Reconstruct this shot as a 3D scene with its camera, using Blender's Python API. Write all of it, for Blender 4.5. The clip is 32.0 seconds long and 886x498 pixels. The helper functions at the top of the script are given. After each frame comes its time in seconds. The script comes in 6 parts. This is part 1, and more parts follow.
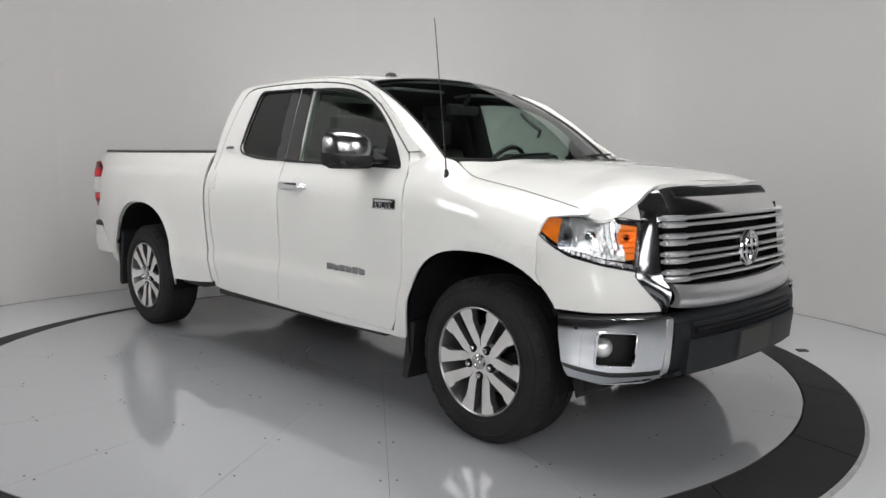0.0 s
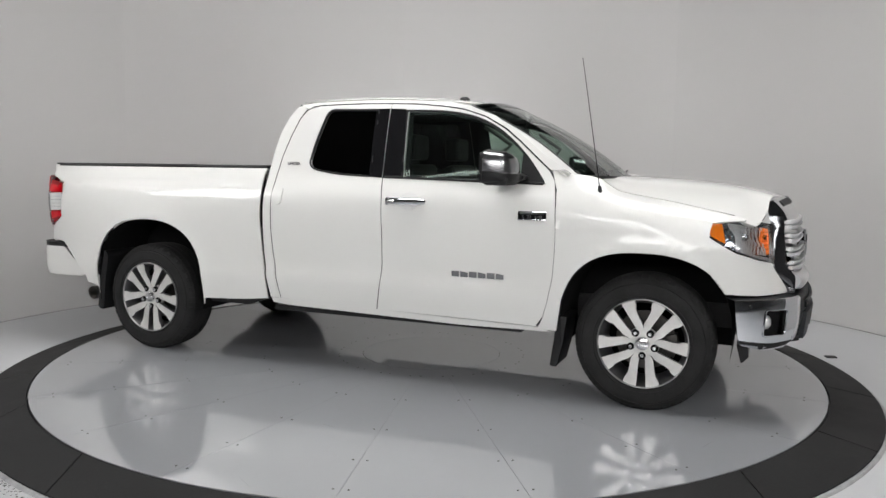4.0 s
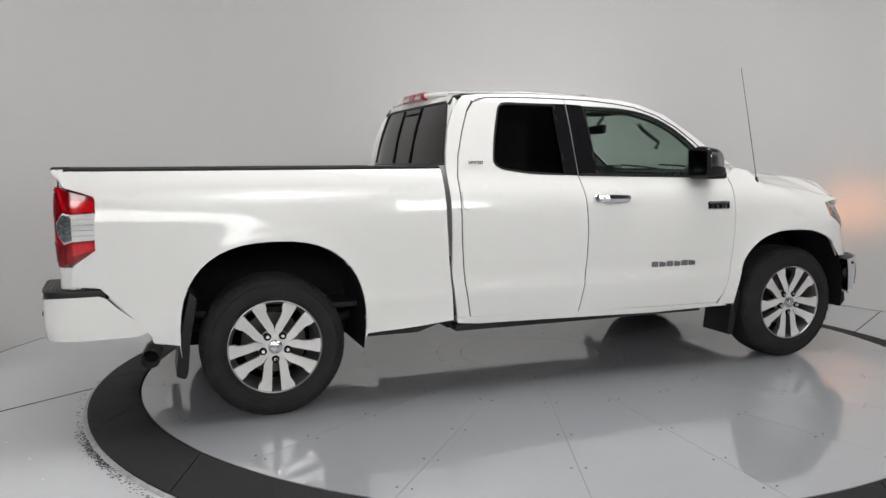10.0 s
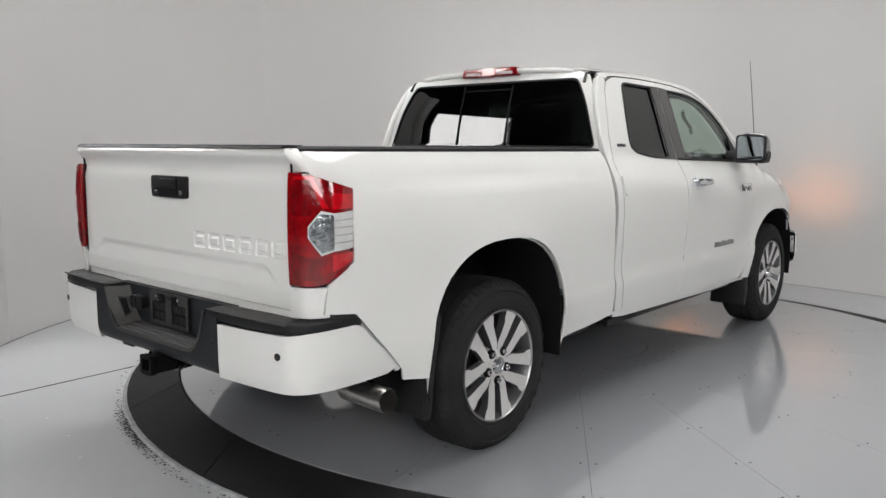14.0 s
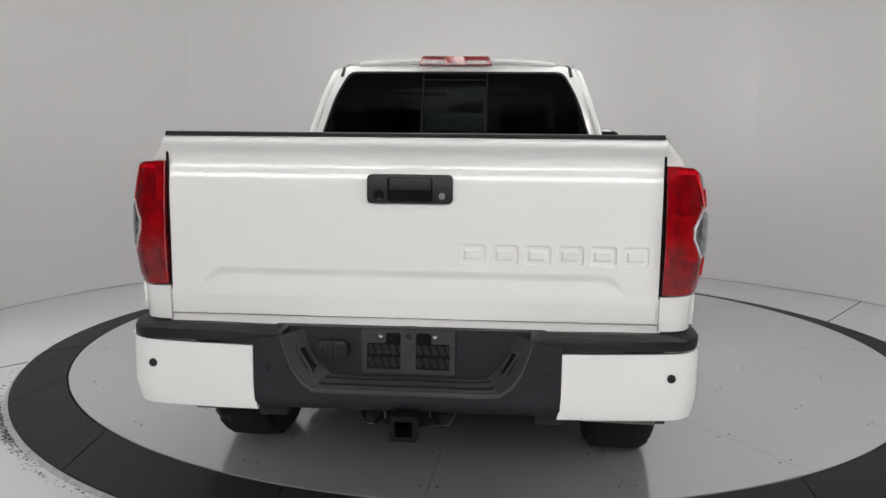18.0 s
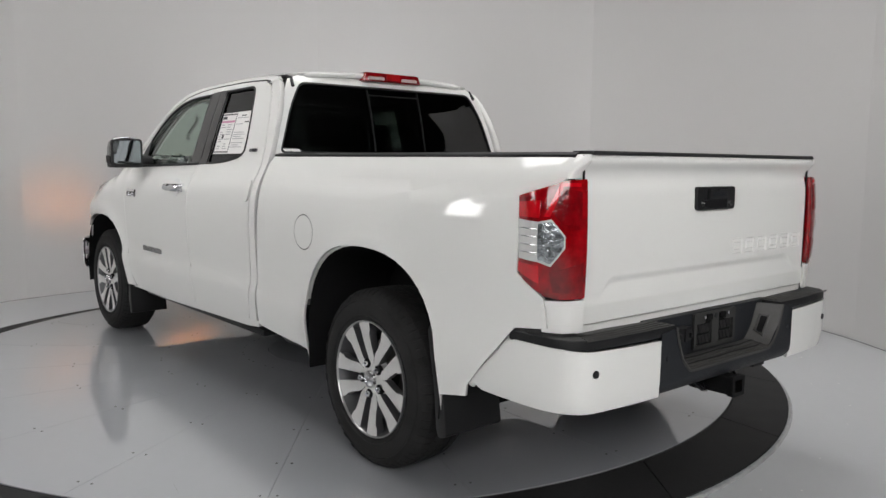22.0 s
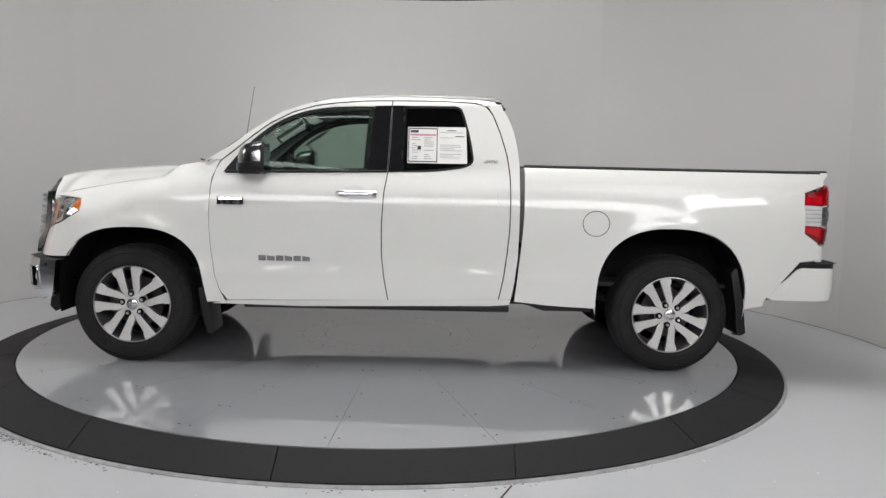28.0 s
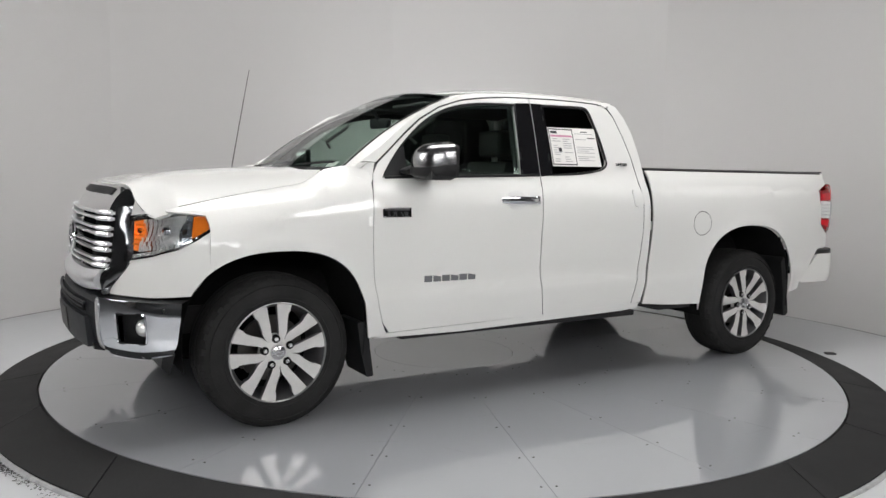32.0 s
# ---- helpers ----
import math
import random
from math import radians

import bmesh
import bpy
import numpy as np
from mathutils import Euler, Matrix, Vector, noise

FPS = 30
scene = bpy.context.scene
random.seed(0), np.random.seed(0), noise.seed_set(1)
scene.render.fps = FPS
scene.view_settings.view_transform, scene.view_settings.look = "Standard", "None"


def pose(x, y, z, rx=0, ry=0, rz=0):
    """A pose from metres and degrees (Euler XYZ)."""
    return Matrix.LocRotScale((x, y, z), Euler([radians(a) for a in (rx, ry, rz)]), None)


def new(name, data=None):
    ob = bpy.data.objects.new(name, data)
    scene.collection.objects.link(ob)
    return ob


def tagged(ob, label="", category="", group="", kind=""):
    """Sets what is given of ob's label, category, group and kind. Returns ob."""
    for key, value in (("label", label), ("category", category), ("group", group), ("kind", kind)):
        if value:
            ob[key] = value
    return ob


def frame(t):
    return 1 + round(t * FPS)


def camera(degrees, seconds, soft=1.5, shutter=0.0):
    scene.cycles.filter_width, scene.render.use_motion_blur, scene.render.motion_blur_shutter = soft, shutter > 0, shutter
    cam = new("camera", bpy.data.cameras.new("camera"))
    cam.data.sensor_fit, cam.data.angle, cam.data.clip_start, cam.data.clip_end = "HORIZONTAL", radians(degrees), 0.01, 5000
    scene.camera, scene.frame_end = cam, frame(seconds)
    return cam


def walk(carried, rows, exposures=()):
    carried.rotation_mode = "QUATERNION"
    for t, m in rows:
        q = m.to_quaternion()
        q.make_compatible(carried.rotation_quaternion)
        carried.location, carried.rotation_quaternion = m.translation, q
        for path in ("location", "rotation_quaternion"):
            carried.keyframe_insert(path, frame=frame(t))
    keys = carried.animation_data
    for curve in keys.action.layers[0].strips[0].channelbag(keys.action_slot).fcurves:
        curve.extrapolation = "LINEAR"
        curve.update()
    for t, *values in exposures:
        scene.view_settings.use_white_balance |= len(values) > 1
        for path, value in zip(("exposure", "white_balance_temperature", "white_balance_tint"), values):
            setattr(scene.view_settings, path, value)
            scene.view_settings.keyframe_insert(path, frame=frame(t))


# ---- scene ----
cam = camera(59.04, 32.0)


PATH = [
    (0.0, 0.531, -5.435, 1.375, 83.28, -0.45, 1.01),
    (0.5, 0.570, -5.464, 1.380, 83.27, -0.50, 1.57),
    (1.0, 0.585, -5.487, 1.375, 83.41, -0.62, 2.02),
    (1.5, 0.583, -5.541, 1.386, 83.51, -0.65, 2.40),
    (2.0, 0.558, -5.614, 1.394, 83.67, -0.63, 2.68),
    (2.5, 0.514, -5.674, 1.397, 83.84, -0.62, 2.86),
    (3.0, 0.484, -5.747, 1.402, 83.95, -0.57, 2.89),
    (3.5, 0.451, -5.813, 1.406, 84.00, -0.63, 3.06),
    (5.5, 0.293, -5.964, 1.450, 83.88, -0.09, 3.95),
    (6.0, 0.255, -5.967, 1.447, 83.91, 0.05, 4.05),
    (6.5, 0.220, -5.972, 1.433, 84.03, 0.11, 4.24),
    (7.0, 0.194, -5.967, 1.422, 84.10, 0.33, 4.58),
    (7.5, 0.191, -5.956, 1.420, 84.05, 0.53, 5.15),
    (8.0, 0.199, -5.937, 1.429, 83.91, 0.77, 5.90),
    (8.5, 0.210, -5.906, 1.440, 83.71, 0.69, 6.79),
    (9.0, 0.217, -5.864, 1.434, 83.79, 0.80, 7.48),
    (9.5, 0.210, -5.837, 1.429, 83.80, 0.57, 7.98),
    (10.0, 0.188, -5.813, 1.422, 83.75, 0.37, 8.22),
    (10.5, 0.156, -5.790, 1.408, 83.77, 0.24, 8.36),
    (11.0, 0.119, -5.754, 1.396, 83.66, 0.17, 8.49),
    (11.5, 0.091, -5.722, 1.404, 83.24, 0.05, 8.83),
    (12.0, 0.071, -5.700, 1.408, 82.90, -0.06, 9.46),
    (12.5, 0.061, -5.685, 1.410, 82.70, -0.15, 10.13),
    (13.0, 0.081, -5.676, 1.410, 82.68, -0.19, 10.64),
    (13.5, 0.125, -5.669, 1.411, 82.64, -0.18, 11.08),
    (14.0, 0.180, -5.679, 1.411, 82.56, -0.33, 11.64),
    (14.5, 0.237, -5.688, 1.399, 82.57, -0.26, 12.02),
    (16.5, 0.485, -5.595, 1.380, 82.33, -0.39, 12.04),
    (17.0, 0.531, -5.566, 1.370, 82.47, -0.61, 11.63),
    (17.5, 0.578, -5.570, 1.367, 82.50, -0.73, 10.74),
    (18.0, 0.647, -5.580, 1.374, 82.51, -0.58, 9.63),
    (18.5, 0.733, -5.596, 1.373, 82.67, -0.43, 8.20),
    (19.0, 0.811, -5.615, 1.374, 82.81, -0.35, 6.76),
    (19.5, 0.851, -5.633, 1.369, 82.97, -0.18, 4.95),
    (20.0, 0.853, -5.639, 1.366, 83.20, -0.30, 3.32),
    (20.5, 0.818, -5.631, 1.367, 83.22, -0.51, 1.68),
    (21.0, 0.748, -5.630, 1.371, 83.41, -0.71, 0.43),
    (21.5, 0.670, -5.654, 1.378, 83.42, -0.63, -0.62),
    (22.0, 0.588, -5.700, 1.372, 83.63, -0.57, -1.59),
    (22.5, 0.511, -5.787, 1.378, 83.72, -0.67, -2.83),
    (23.0, 0.429, -5.917, 1.387, 83.71, -0.70, -3.45),
    (23.5, 0.340, -6.024, 1.411, 83.73, -0.71, -3.92),
    (24.0, 0.245, -6.090, 1.420, 83.82, -0.76, -4.11),
    (24.5, 0.168, -6.159, 1.410, 84.02, -0.89, -4.13),
    (25.0, 0.117, -6.208, 1.393, 84.24, -1.24, -4.12),
    (25.5, 0.097, -6.266, 1.387, 84.17, -1.08, -4.00),
    (27.5, 0.105, -6.472, 1.364, 84.14, -1.29, -3.06),
    (28.0, 0.097, -6.454, 1.361, 84.25, -1.31, -2.93),
    (28.5, 0.070, -6.414, 1.358, 84.35, -1.38, -2.62),
    (29.0, 0.027, -6.353, 1.346, 84.55, -1.29, -2.34),
    (29.5, -0.022, -6.288, 1.338, 84.61, -1.28, -2.18),
    (30.0, -0.075, -6.211, 1.345, 84.52, -0.93, -2.02),
    (30.5, -0.099, -6.128, 1.356, 84.32, -1.17, -1.76),
    (31.0, -0.087, -6.009, 1.373, 84.19, -1.19, -1.16),
    (31.5, -0.070, -5.914, 1.374, 84.23, -1.08, -0.68),
    (32.0, -0.067, -5.846, 1.354, 84.37, -1.11, -0.35),
]
SPIN = [
    (0.0, -44.52), (0.5, -42.34), (1.0, -39.77), (1.5, -36.82), (2.0, -33.47), (2.5, -29.84), (3.0, -26.46),
    (3.5, -23.07), (5.5, -8.99), (6.0, -5.22), (6.5, -1.27), (7.0, 2.84), (7.5, 6.86), (8.0, 11.06),
    (8.5, 15.48), (9.0, 20.13), (9.5, 24.59), (10.0, 28.75), (10.5, 32.79), (11.0, 36.82), (11.5, 40.85),
    (12.0, 44.95), (12.5, 49.05), (13.0, 52.92), (13.5, 56.79), (14.0, 60.80), (14.5, 64.97), (16.5, 82.33),
    (17.0, 86.65), (17.5, 90.95), (18.0, 95.12), (18.5, 99.21), (19.0, 103.32), (19.5, 107.39), (20.0, 111.46),
    (20.5, 115.65), (21.0, 120.02), (21.5, 124.27), (22.0, 128.36), (22.5, 132.30), (23.0, 136.35), (23.5, 140.53),
    (24.0, 144.87), (24.5, 149.03), (25.0, 153.09), (25.5, 157.17), (27.5, 173.65), (28.0, 177.76), (28.5, 181.94),
    (29.0, 186.17), (29.5, 190.40), (30.0, 194.75), (30.5, 198.87), (31.0, 202.84), (31.5, 206.75), (32.0, 210.75),
]
HUB = (0.155, -0.159)


walk(cam, [(t, pose(x, y, z, rx, ry, rz)) for t, x, y, z, rx, ry, rz in PATH],
     exposures=[(0, 0.02), (3, 0.05), (7, -0.02), (9, 0.06), (12, 0.13), (14, 0.11), (17, 0.06), (19, -0.08), (20.5, -0.18), (22, -0.09), (24, -0.04), (28, -0.07), (30, 0.02), (32, 0.11)])

# ---- world, lights ----
FLOOR = -0.07
WALL_TOP = 3.55
world = bpy.data.worlds.new("hall_air")
scene.world = world
world.use_nodes = True
world.node_tree.nodes["Background"].inputs["Color"].default_value = (0.9, 0.93, 1.0, 1)
world.node_tree.nodes["Background"].inputs["Strength"].default_value = 0.05


# ---- materials ----
def mat(name, color, rough=0.5, metal=0.0, coat=0.0, vary=0.06, scale=6.0, bump=0.0, grain=60.0, spec=0.5, rough_vary=0.08):
    """A surface with broad stains and fine grain at real size."""
    m = bpy.data.materials.new(name)
    m.use_nodes = True
    nt = m.node_tree
    b = nt.nodes["Principled BSDF"]
    b.inputs["Metallic"].default_value = metal
    b.inputs["Coat Weight"].default_value = coat
    b.inputs["Coat Roughness"].default_value = 0.04
    b.inputs["Specular IOR Level"].default_value = spec
    tc = nt.nodes.new("ShaderNodeTexCoord")
    big = nt.nodes.new("ShaderNodeTexNoise")
    big.inputs["Scale"].default_value = scale
    big.inputs["Detail"].default_value = 5
    fine = nt.nodes.new("ShaderNodeTexNoise")
    fine.inputs["Scale"].default_value = grain
    fine.inputs["Detail"].default_value = 3
    nt.links.new(tc.outputs["Object"], big.inputs["Vector"])
    nt.links.new(tc.outputs["Object"], fine.inputs["Vector"])
    mul = nt.nodes.new("ShaderNodeMath")
    mul.operation = "MULTIPLY_ADD"
    nt.links.new(fine.outputs["Fac"], mul.inputs[0])
    mul.inputs[1].default_value = 0.4
    nt.links.new(big.outputs["Fac"], mul.inputs[2])
    ramp = nt.nodes.new("ShaderNodeMapRange")
    ramp.inputs["From Min"].default_value, ramp.inputs["From Max"].default_value = 0.4, 1.0
    ramp.inputs["To Min"].default_value, ramp.inputs["To Max"].default_value = 1 - vary, 1 + vary
    nt.links.new(mul.outputs[0], ramp.inputs["Value"])
    mix = nt.nodes.new("ShaderNodeMix")
    mix.data_type, mix.blend_type = "RGBA", "MULTIPLY"
    mix.inputs["Factor"].default_value = 1.0
    mix.inputs["A"].default_value = (*color, 1)
    nt.links.new(ramp.outputs[0], mix.inputs["B"])
    nt.links.new(mix.outputs["Result"], b.inputs["Base Color"])
    rr = nt.nodes.new("ShaderNodeMapRange")
    rr.inputs["From Min"].default_value, rr.inputs["From Max"].default_value = 0.3, 0.75
    rr.inputs["To Min"].default_value, rr.inputs["To Max"].default_value = max(0.01, rough * (1 - rough_vary)), min(1, rough * (1 + rough_vary))
    nt.links.new(big.outputs["Fac"], rr.inputs["Value"])
    nt.links.new(rr.outputs[0], b.inputs["Roughness"])
    if bump:
        bp = nt.nodes.new("ShaderNodeBump")
        bp.inputs["Strength"].default_value = bump
        bp.inputs["Distance"].default_value = 0.003
        nt.links.new(fine.outputs["Fac"], bp.inputs["Height"])
        nt.links.new(bp.outputs["Normal"], b.inputs["Normal"])
    return m


def glass(name, tint, gloss=0.03):
    """Thin pane: tinted see-through with a Fresnel gloss."""
    m = bpy.data.materials.new(name)
    m.use_nodes = True
    nt = m.node_tree
    nt.nodes.remove(nt.nodes["Principled BSDF"])
    tr = nt.nodes.new("ShaderNodeBsdfTransparent")
    tr.inputs["Color"].default_value = (*tint, 1)
    gl = nt.nodes.new("ShaderNodeBsdfGlossy")
    gl.inputs["Roughness"].default_value = gloss
    lw = nt.nodes.new("ShaderNodeLayerWeight")
    lw.inputs["Blend"].default_value = 0.5
    pw = nt.nodes.new("ShaderNodeMath")
    pw.operation = "POWER"
    pw.inputs[1].default_value = 5.0
    fr = nt.nodes.new("ShaderNodeMath")
    fr.operation = "MULTIPLY_ADD"
    fr.inputs[1].default_value, fr.inputs[2].default_value = 0.92, 0.07
    nt.links.new(lw.outputs["Facing"], pw.inputs[0])
    nt.links.new(pw.outputs[0], fr.inputs[0])
    mx = nt.nodes.new("ShaderNodeMixShader")
    nt.links.new(fr.outputs[0], mx.inputs[0])
    nt.links.new(tr.outputs[0], mx.inputs[1])
    nt.links.new(gl.outputs[0], mx.inputs[2])
    nt.links.new(mx.outputs[0], nt.nodes["Material Output"].inputs["Surface"])
    return m


def glow(name, color, strength):
    m = mat(name, color, 0.4)
    b = m.node_tree.nodes["Principled BSDF"]
    b.inputs["Emission Color"].default_value = (*color, 1)
    b.inputs["Emission Strength"].default_value = strength
    return m


PAINT = mat("white_paint", (0.75, 0.75, 0.73), 0.5, coat=1.0, vary=0.012, scale=2.0, rough_vary=0.05, spec=0.2)
CHROME = mat("chrome", (0.82, 0.83, 0.85), 0.07, 1.0, vary=0.03)
SATIN = mat("satin_silver", (0.62, 0.62, 0.63), 0.24, 1.0, vary=0.04)
ALLOY = mat("machined_alloy", (0.68, 0.675, 0.66), 0.33, 0.42, vary=0.08, scale=14)
ALLOY_DARK = mat("grey_alloy", (0.13, 0.13, 0.135), 0.4, 0.6)
BLACK = mat("black_plastic", (0.0095, 0.0097, 0.0105), 0.45, spec=0.32, bump=0.12, grain=400)
GLOSSBLACK = mat("gloss_black", (0.008, 0.008, 0.009), 0.08, coat=0.5)
GREYPL = mat("charcoal_plastic", (0.0140, 0.0156, 0.0185), 0.5, spec=0.28, bump=0.2, grain=350, vary=0.12)
STEP = mat("worn_step_rubber", (0.043, 0.042, 0.0405), 0.55, bump=0.25, grain=180, vary=0.35, scale=9)
BRACKET = mat("worn_grey_plastic", (0.026, 0.026, 0.025), 0.6, bump=0.2, grain=200, vary=0.45, scale=12)
RUBBER = mat("tyre_rubber", (0.0168, 0.0168, 0.0170), 0.78, bump=0.35, grain=140, vary=0.5, scale=7, spec=0.25)
UNDER = mat("underbody", (0.012, 0.012, 0.013), 0.7, vary=0.3)
LINER = mat("wheel_liner", (0.007, 0.007, 0.0075), 0.85, spec=0.15)
STEEL = mat("exhaust_steel", (0.62, 0.60, 0.57), 0.36, 1.0, vary=0.25)
RUST = mat("brake_steel", (0.11, 0.105, 0.10), 0.4, 1.0, vary=0.2)
CABIN = mat("cabin_plastic", (0.02, 0.02, 0.022), 0.6)
LEATHER = mat("dark_leather", (0.011, 0.0105, 0.0105), 0.5, bump=0.2, grain=300)
HEADLINER = mat("headliner", (0.11, 0.11, 0.108), 0.9)
RED = mat("red_lens", (0.23, 0.0006, 0.003), 0.12, coat=0.6, vary=0.6, scale=16, bump=0.5, grain=45)
DARKRED = mat("dark_red_lens", (0.17, 0.0008, 0.003), 0.12, coat=0.7, vary=0.5, scale=20, bump=0.5, grain=45)
CLEAR = mat("clear_lens", (0.72, 0.72, 0.71), 0.15, 0.2, coat=1.0, vary=0.08, scale=25)
REFLECTOR = mat("lamp_reflector", (0.88, 0.88, 0.87), 0.3, 0.7, vary=0.12, scale=30, bump=0.6, grain=55)
AMBER = mat("amber_lens", (0.85, 0.2, 0.01), 0.15, coat=1.0, vary=0.15, scale=40)
AMBER_LIT = glow("amber_lamp_lit", (0.75, 0.17, 0.012), 0.5)
BULB = glow("amber_bulb", (1.0, 0.36, 0.09), 22000.0)
GLASS_FRONT = glass("clear_green_glass", (0.76, 0.83, 0.79))
GLASS_SCREEN = glass("windscreen_glass", (0.72, 0.80, 0.76))
GLASS_TINT = glass("privacy_glass", (0.10, 0.11, 0.108))
GLASS_SLIDER = glass("slider_glass", (0.17, 0.185, 0.18))
GLASS_LENS = glass("lamp_cover", (0.93, 0.94, 0.95))
MIRROR = mat("mirror_glass", (0.10, 0.11, 0.115), 0.02, 1.0, vary=0.01)
PAPER = mat("paper", (0.8, 0.79, 0.77), 0.6)
INK = mat("ink", (0.03, 0.03, 0.035), 0.6)
INK_GREY = mat("grey_print", (0.4, 0.39, 0.4), 0.6)
INK_PINK = mat("pink_print", (0.6, 0.25, 0.38), 0.6)
WALL = mat("white_wall_paint", (0.60, 0.59, 0.585), 0.31, vary=0.008, scale=0.4, grain=8, spec=0.9, rough_vary=0.04)
FLOORMAT = mat("grey_floor_paint", (0.51, 0.52, 0.535), 0.32, vary=0.03, scale=0.9, grain=14, rough_vary=0.12)
SMOKED = mat("smoked_satin_chrome", (0.17, 0.174, 0.182), 0.12, 0.95, vary=0.05, scale=20)
DISC = mat("grey_disc_paint", (0.318, 0.328, 0.345), 0.32, vary=0.02, scale=0.9, grain=10, coat=1.0, rough_vary=0.1)
DISC.node_tree.nodes["Principled BSDF"].inputs["Coat IOR"].default_value = 1.8
DISC.node_tree.nodes["Principled BSDF"].inputs["Coat Roughness"].default_value = 0.025
RING = mat("dark_rubber_ring", (0.0128, 0.0130, 0.0135), 0.7, vary=0.5, scale=5, bump=0.3, grain=90, spec=0.3)
RIM_EDGE = mat("rim_edge", (0.4, 0.4, 0.4), 0.35, 0.9, vary=0.1)
MIRROR_CHROME = mat("mirror_cap_chrome", (0.32, 0.32, 0.33), 0.22, 1.0, vary=0.05)
DULL_LENS = mat("dull_pink_lens", (0.45, 0.36, 0.35), 0.3, coat=0.0, vary=0.2, scale=40)
LIP = mat("worn_lip_paint", (0.34, 0.345, 0.35), 0.5, vary=0.3, scale=14)
GROOVE = mat("dark_joint_grey", (0.05, 0.05, 0.05), 0.9)
SHROUD_AMBER = mat("beam_shroud_amber", (0.03, 0.008, 0.002), 0.9, spec=0.0)
CHROME_SOFT = mat("soft_chrome", (0.80, 0.80, 0.81), 0.13, 1.0, vary=0.03)
CHROME_DARK = mat("smoked_chrome", (0.33, 0.335, 0.345), 0.06, 1.0, vary=0.04)
BAR_SILVER = mat("bar_silver", (0.72, 0.72, 0.73), 0.3, 0.85, vary=0.04)
SCUFF = mat("black_scuff", (0.09, 0.09, 0.09), 0.9)
BUMPER_CHROME = mat("bumper_chrome", (0.74, 0.76, 0.79), 0.06, 1.0, vary=0.05)
FACETS = mat("faceted_lamp_bowl", (0.45, 0.48, 0.50), 0.14, 0.9, vary=0.65, scale=45, bump=1.0, grain=70)
BRIGHT_RED = mat("bright_red_lens", (0.55, 0.002, 0.008), 0.1, coat=0.8, vary=0.25, scale=20)
HALL = mat("hall_wall_paint", (0.28, 0.28, 0.285), 0.8)
HALL_CEIL = mat("hall_ceiling_paint", (0.06, 0.06, 0.062), 0.8)
PANEL = glow("light_panel", (1.0, 0.985, 0.975), 7.1)
FILL_GLOW = glow("fill_lamp_glow", (1.0, 0.985, 0.975), 7.9)
SOFT = glow("softbox_cloth", (1.0, 0.985, 0.975), 11.0)
SCRATCH = mat("scratched_paint", (0.22, 0.225, 0.23), 0.6)
SCREW = mat("screw_head", (0.1, 0.1, 0.1), 0.5, 0.7)


# ---- mesh helpers ----
def mesh_of(name, bm, smooth=True, sharp=0.6):
    bmesh.ops.recalc_face_normals(bm, faces=bm.faces)
    for f in bm.faces:
        f.smooth = smooth
    for e in bm.edges:
        if len(e.link_faces) == 2 and e.calc_face_angle(0) > sharp:
            e.smooth = False
    me = bpy.data.meshes.new(name)
    bm.to_mesh(me)
    bm.free()
    return me


def part(name, bm, material, parent, label="", smooth=True):
    """Links a bmesh (or a mesh) as one mesh object under a thing or part."""
    me = bm if isinstance(bm, bpy.types.Mesh) else mesh_of(name, bm, smooth)
    if material is not None:
        me.materials.clear()
        me.materials.append(material)
    ob = new(name, me)
    ob.parent = parent
    if label:
        tagged(ob, label)
    return ob


def thing(name, label, category, group="", kind=""):
    return tagged(new(name), label, category, group, kind)


def solo(name, bm, material, label, category="", group="", kind="", smooth=True):
    return tagged(part(name, bm, material, None, "", smooth), label, category, group, kind)


def box(x0, x1, y0, y1, z0, z1, bevel=0.0, seg=2, bm=None):
    bm = bm or bmesh.new()
    r = bmesh.ops.create_cube(bm, size=1.0)
    for v in r["verts"]:
        v.co = Vector(((x0 + x1) / 2 + v.co.x * (x1 - x0), (y0 + y1) / 2 + v.co.y * (y1 - y0), (z0 + z1) / 2 + v.co.z * (z1 - z0)))
    if bevel:
        es = {e for v in r["verts"] for e in v.link_edges}
        bmesh.ops.bevel(bm, geom=list(es), offset=bevel, segments=seg, profile=0.6, affect="EDGES")
    return bm


def prism(outline, axis, a, b, bevel=0.0, bm=None):
    """A polygon, given in the two axes other than axis, drawn out from a to b."""
    bm = bm or bmesh.new()

    def at(p, h):
        q = list(p)
        q.insert(axis, h)
        return Vector(q)
    lo = [bm.verts.new(at(p, a)) for p in outline]
    hi = [bm.verts.new(at(p, b)) for p in outline]
    fs = [bm.faces.new(lo), bm.faces.new(hi[::-1])]
    n = len(outline)
    for i in range(n):
        fs.append(bm.faces.new((lo[i], hi[i], hi[(i + 1) % n], lo[(i + 1) % n])))
    bmesh.ops.recalc_face_normals(bm, faces=fs)
    if bevel:
        es = {e for f in fs[:2] for e in f.edges}
        bmesh.ops.bevel(bm, geom=list(es), offset=bevel, segments=2, profile=0.6, affect="EDGES")
    return bm


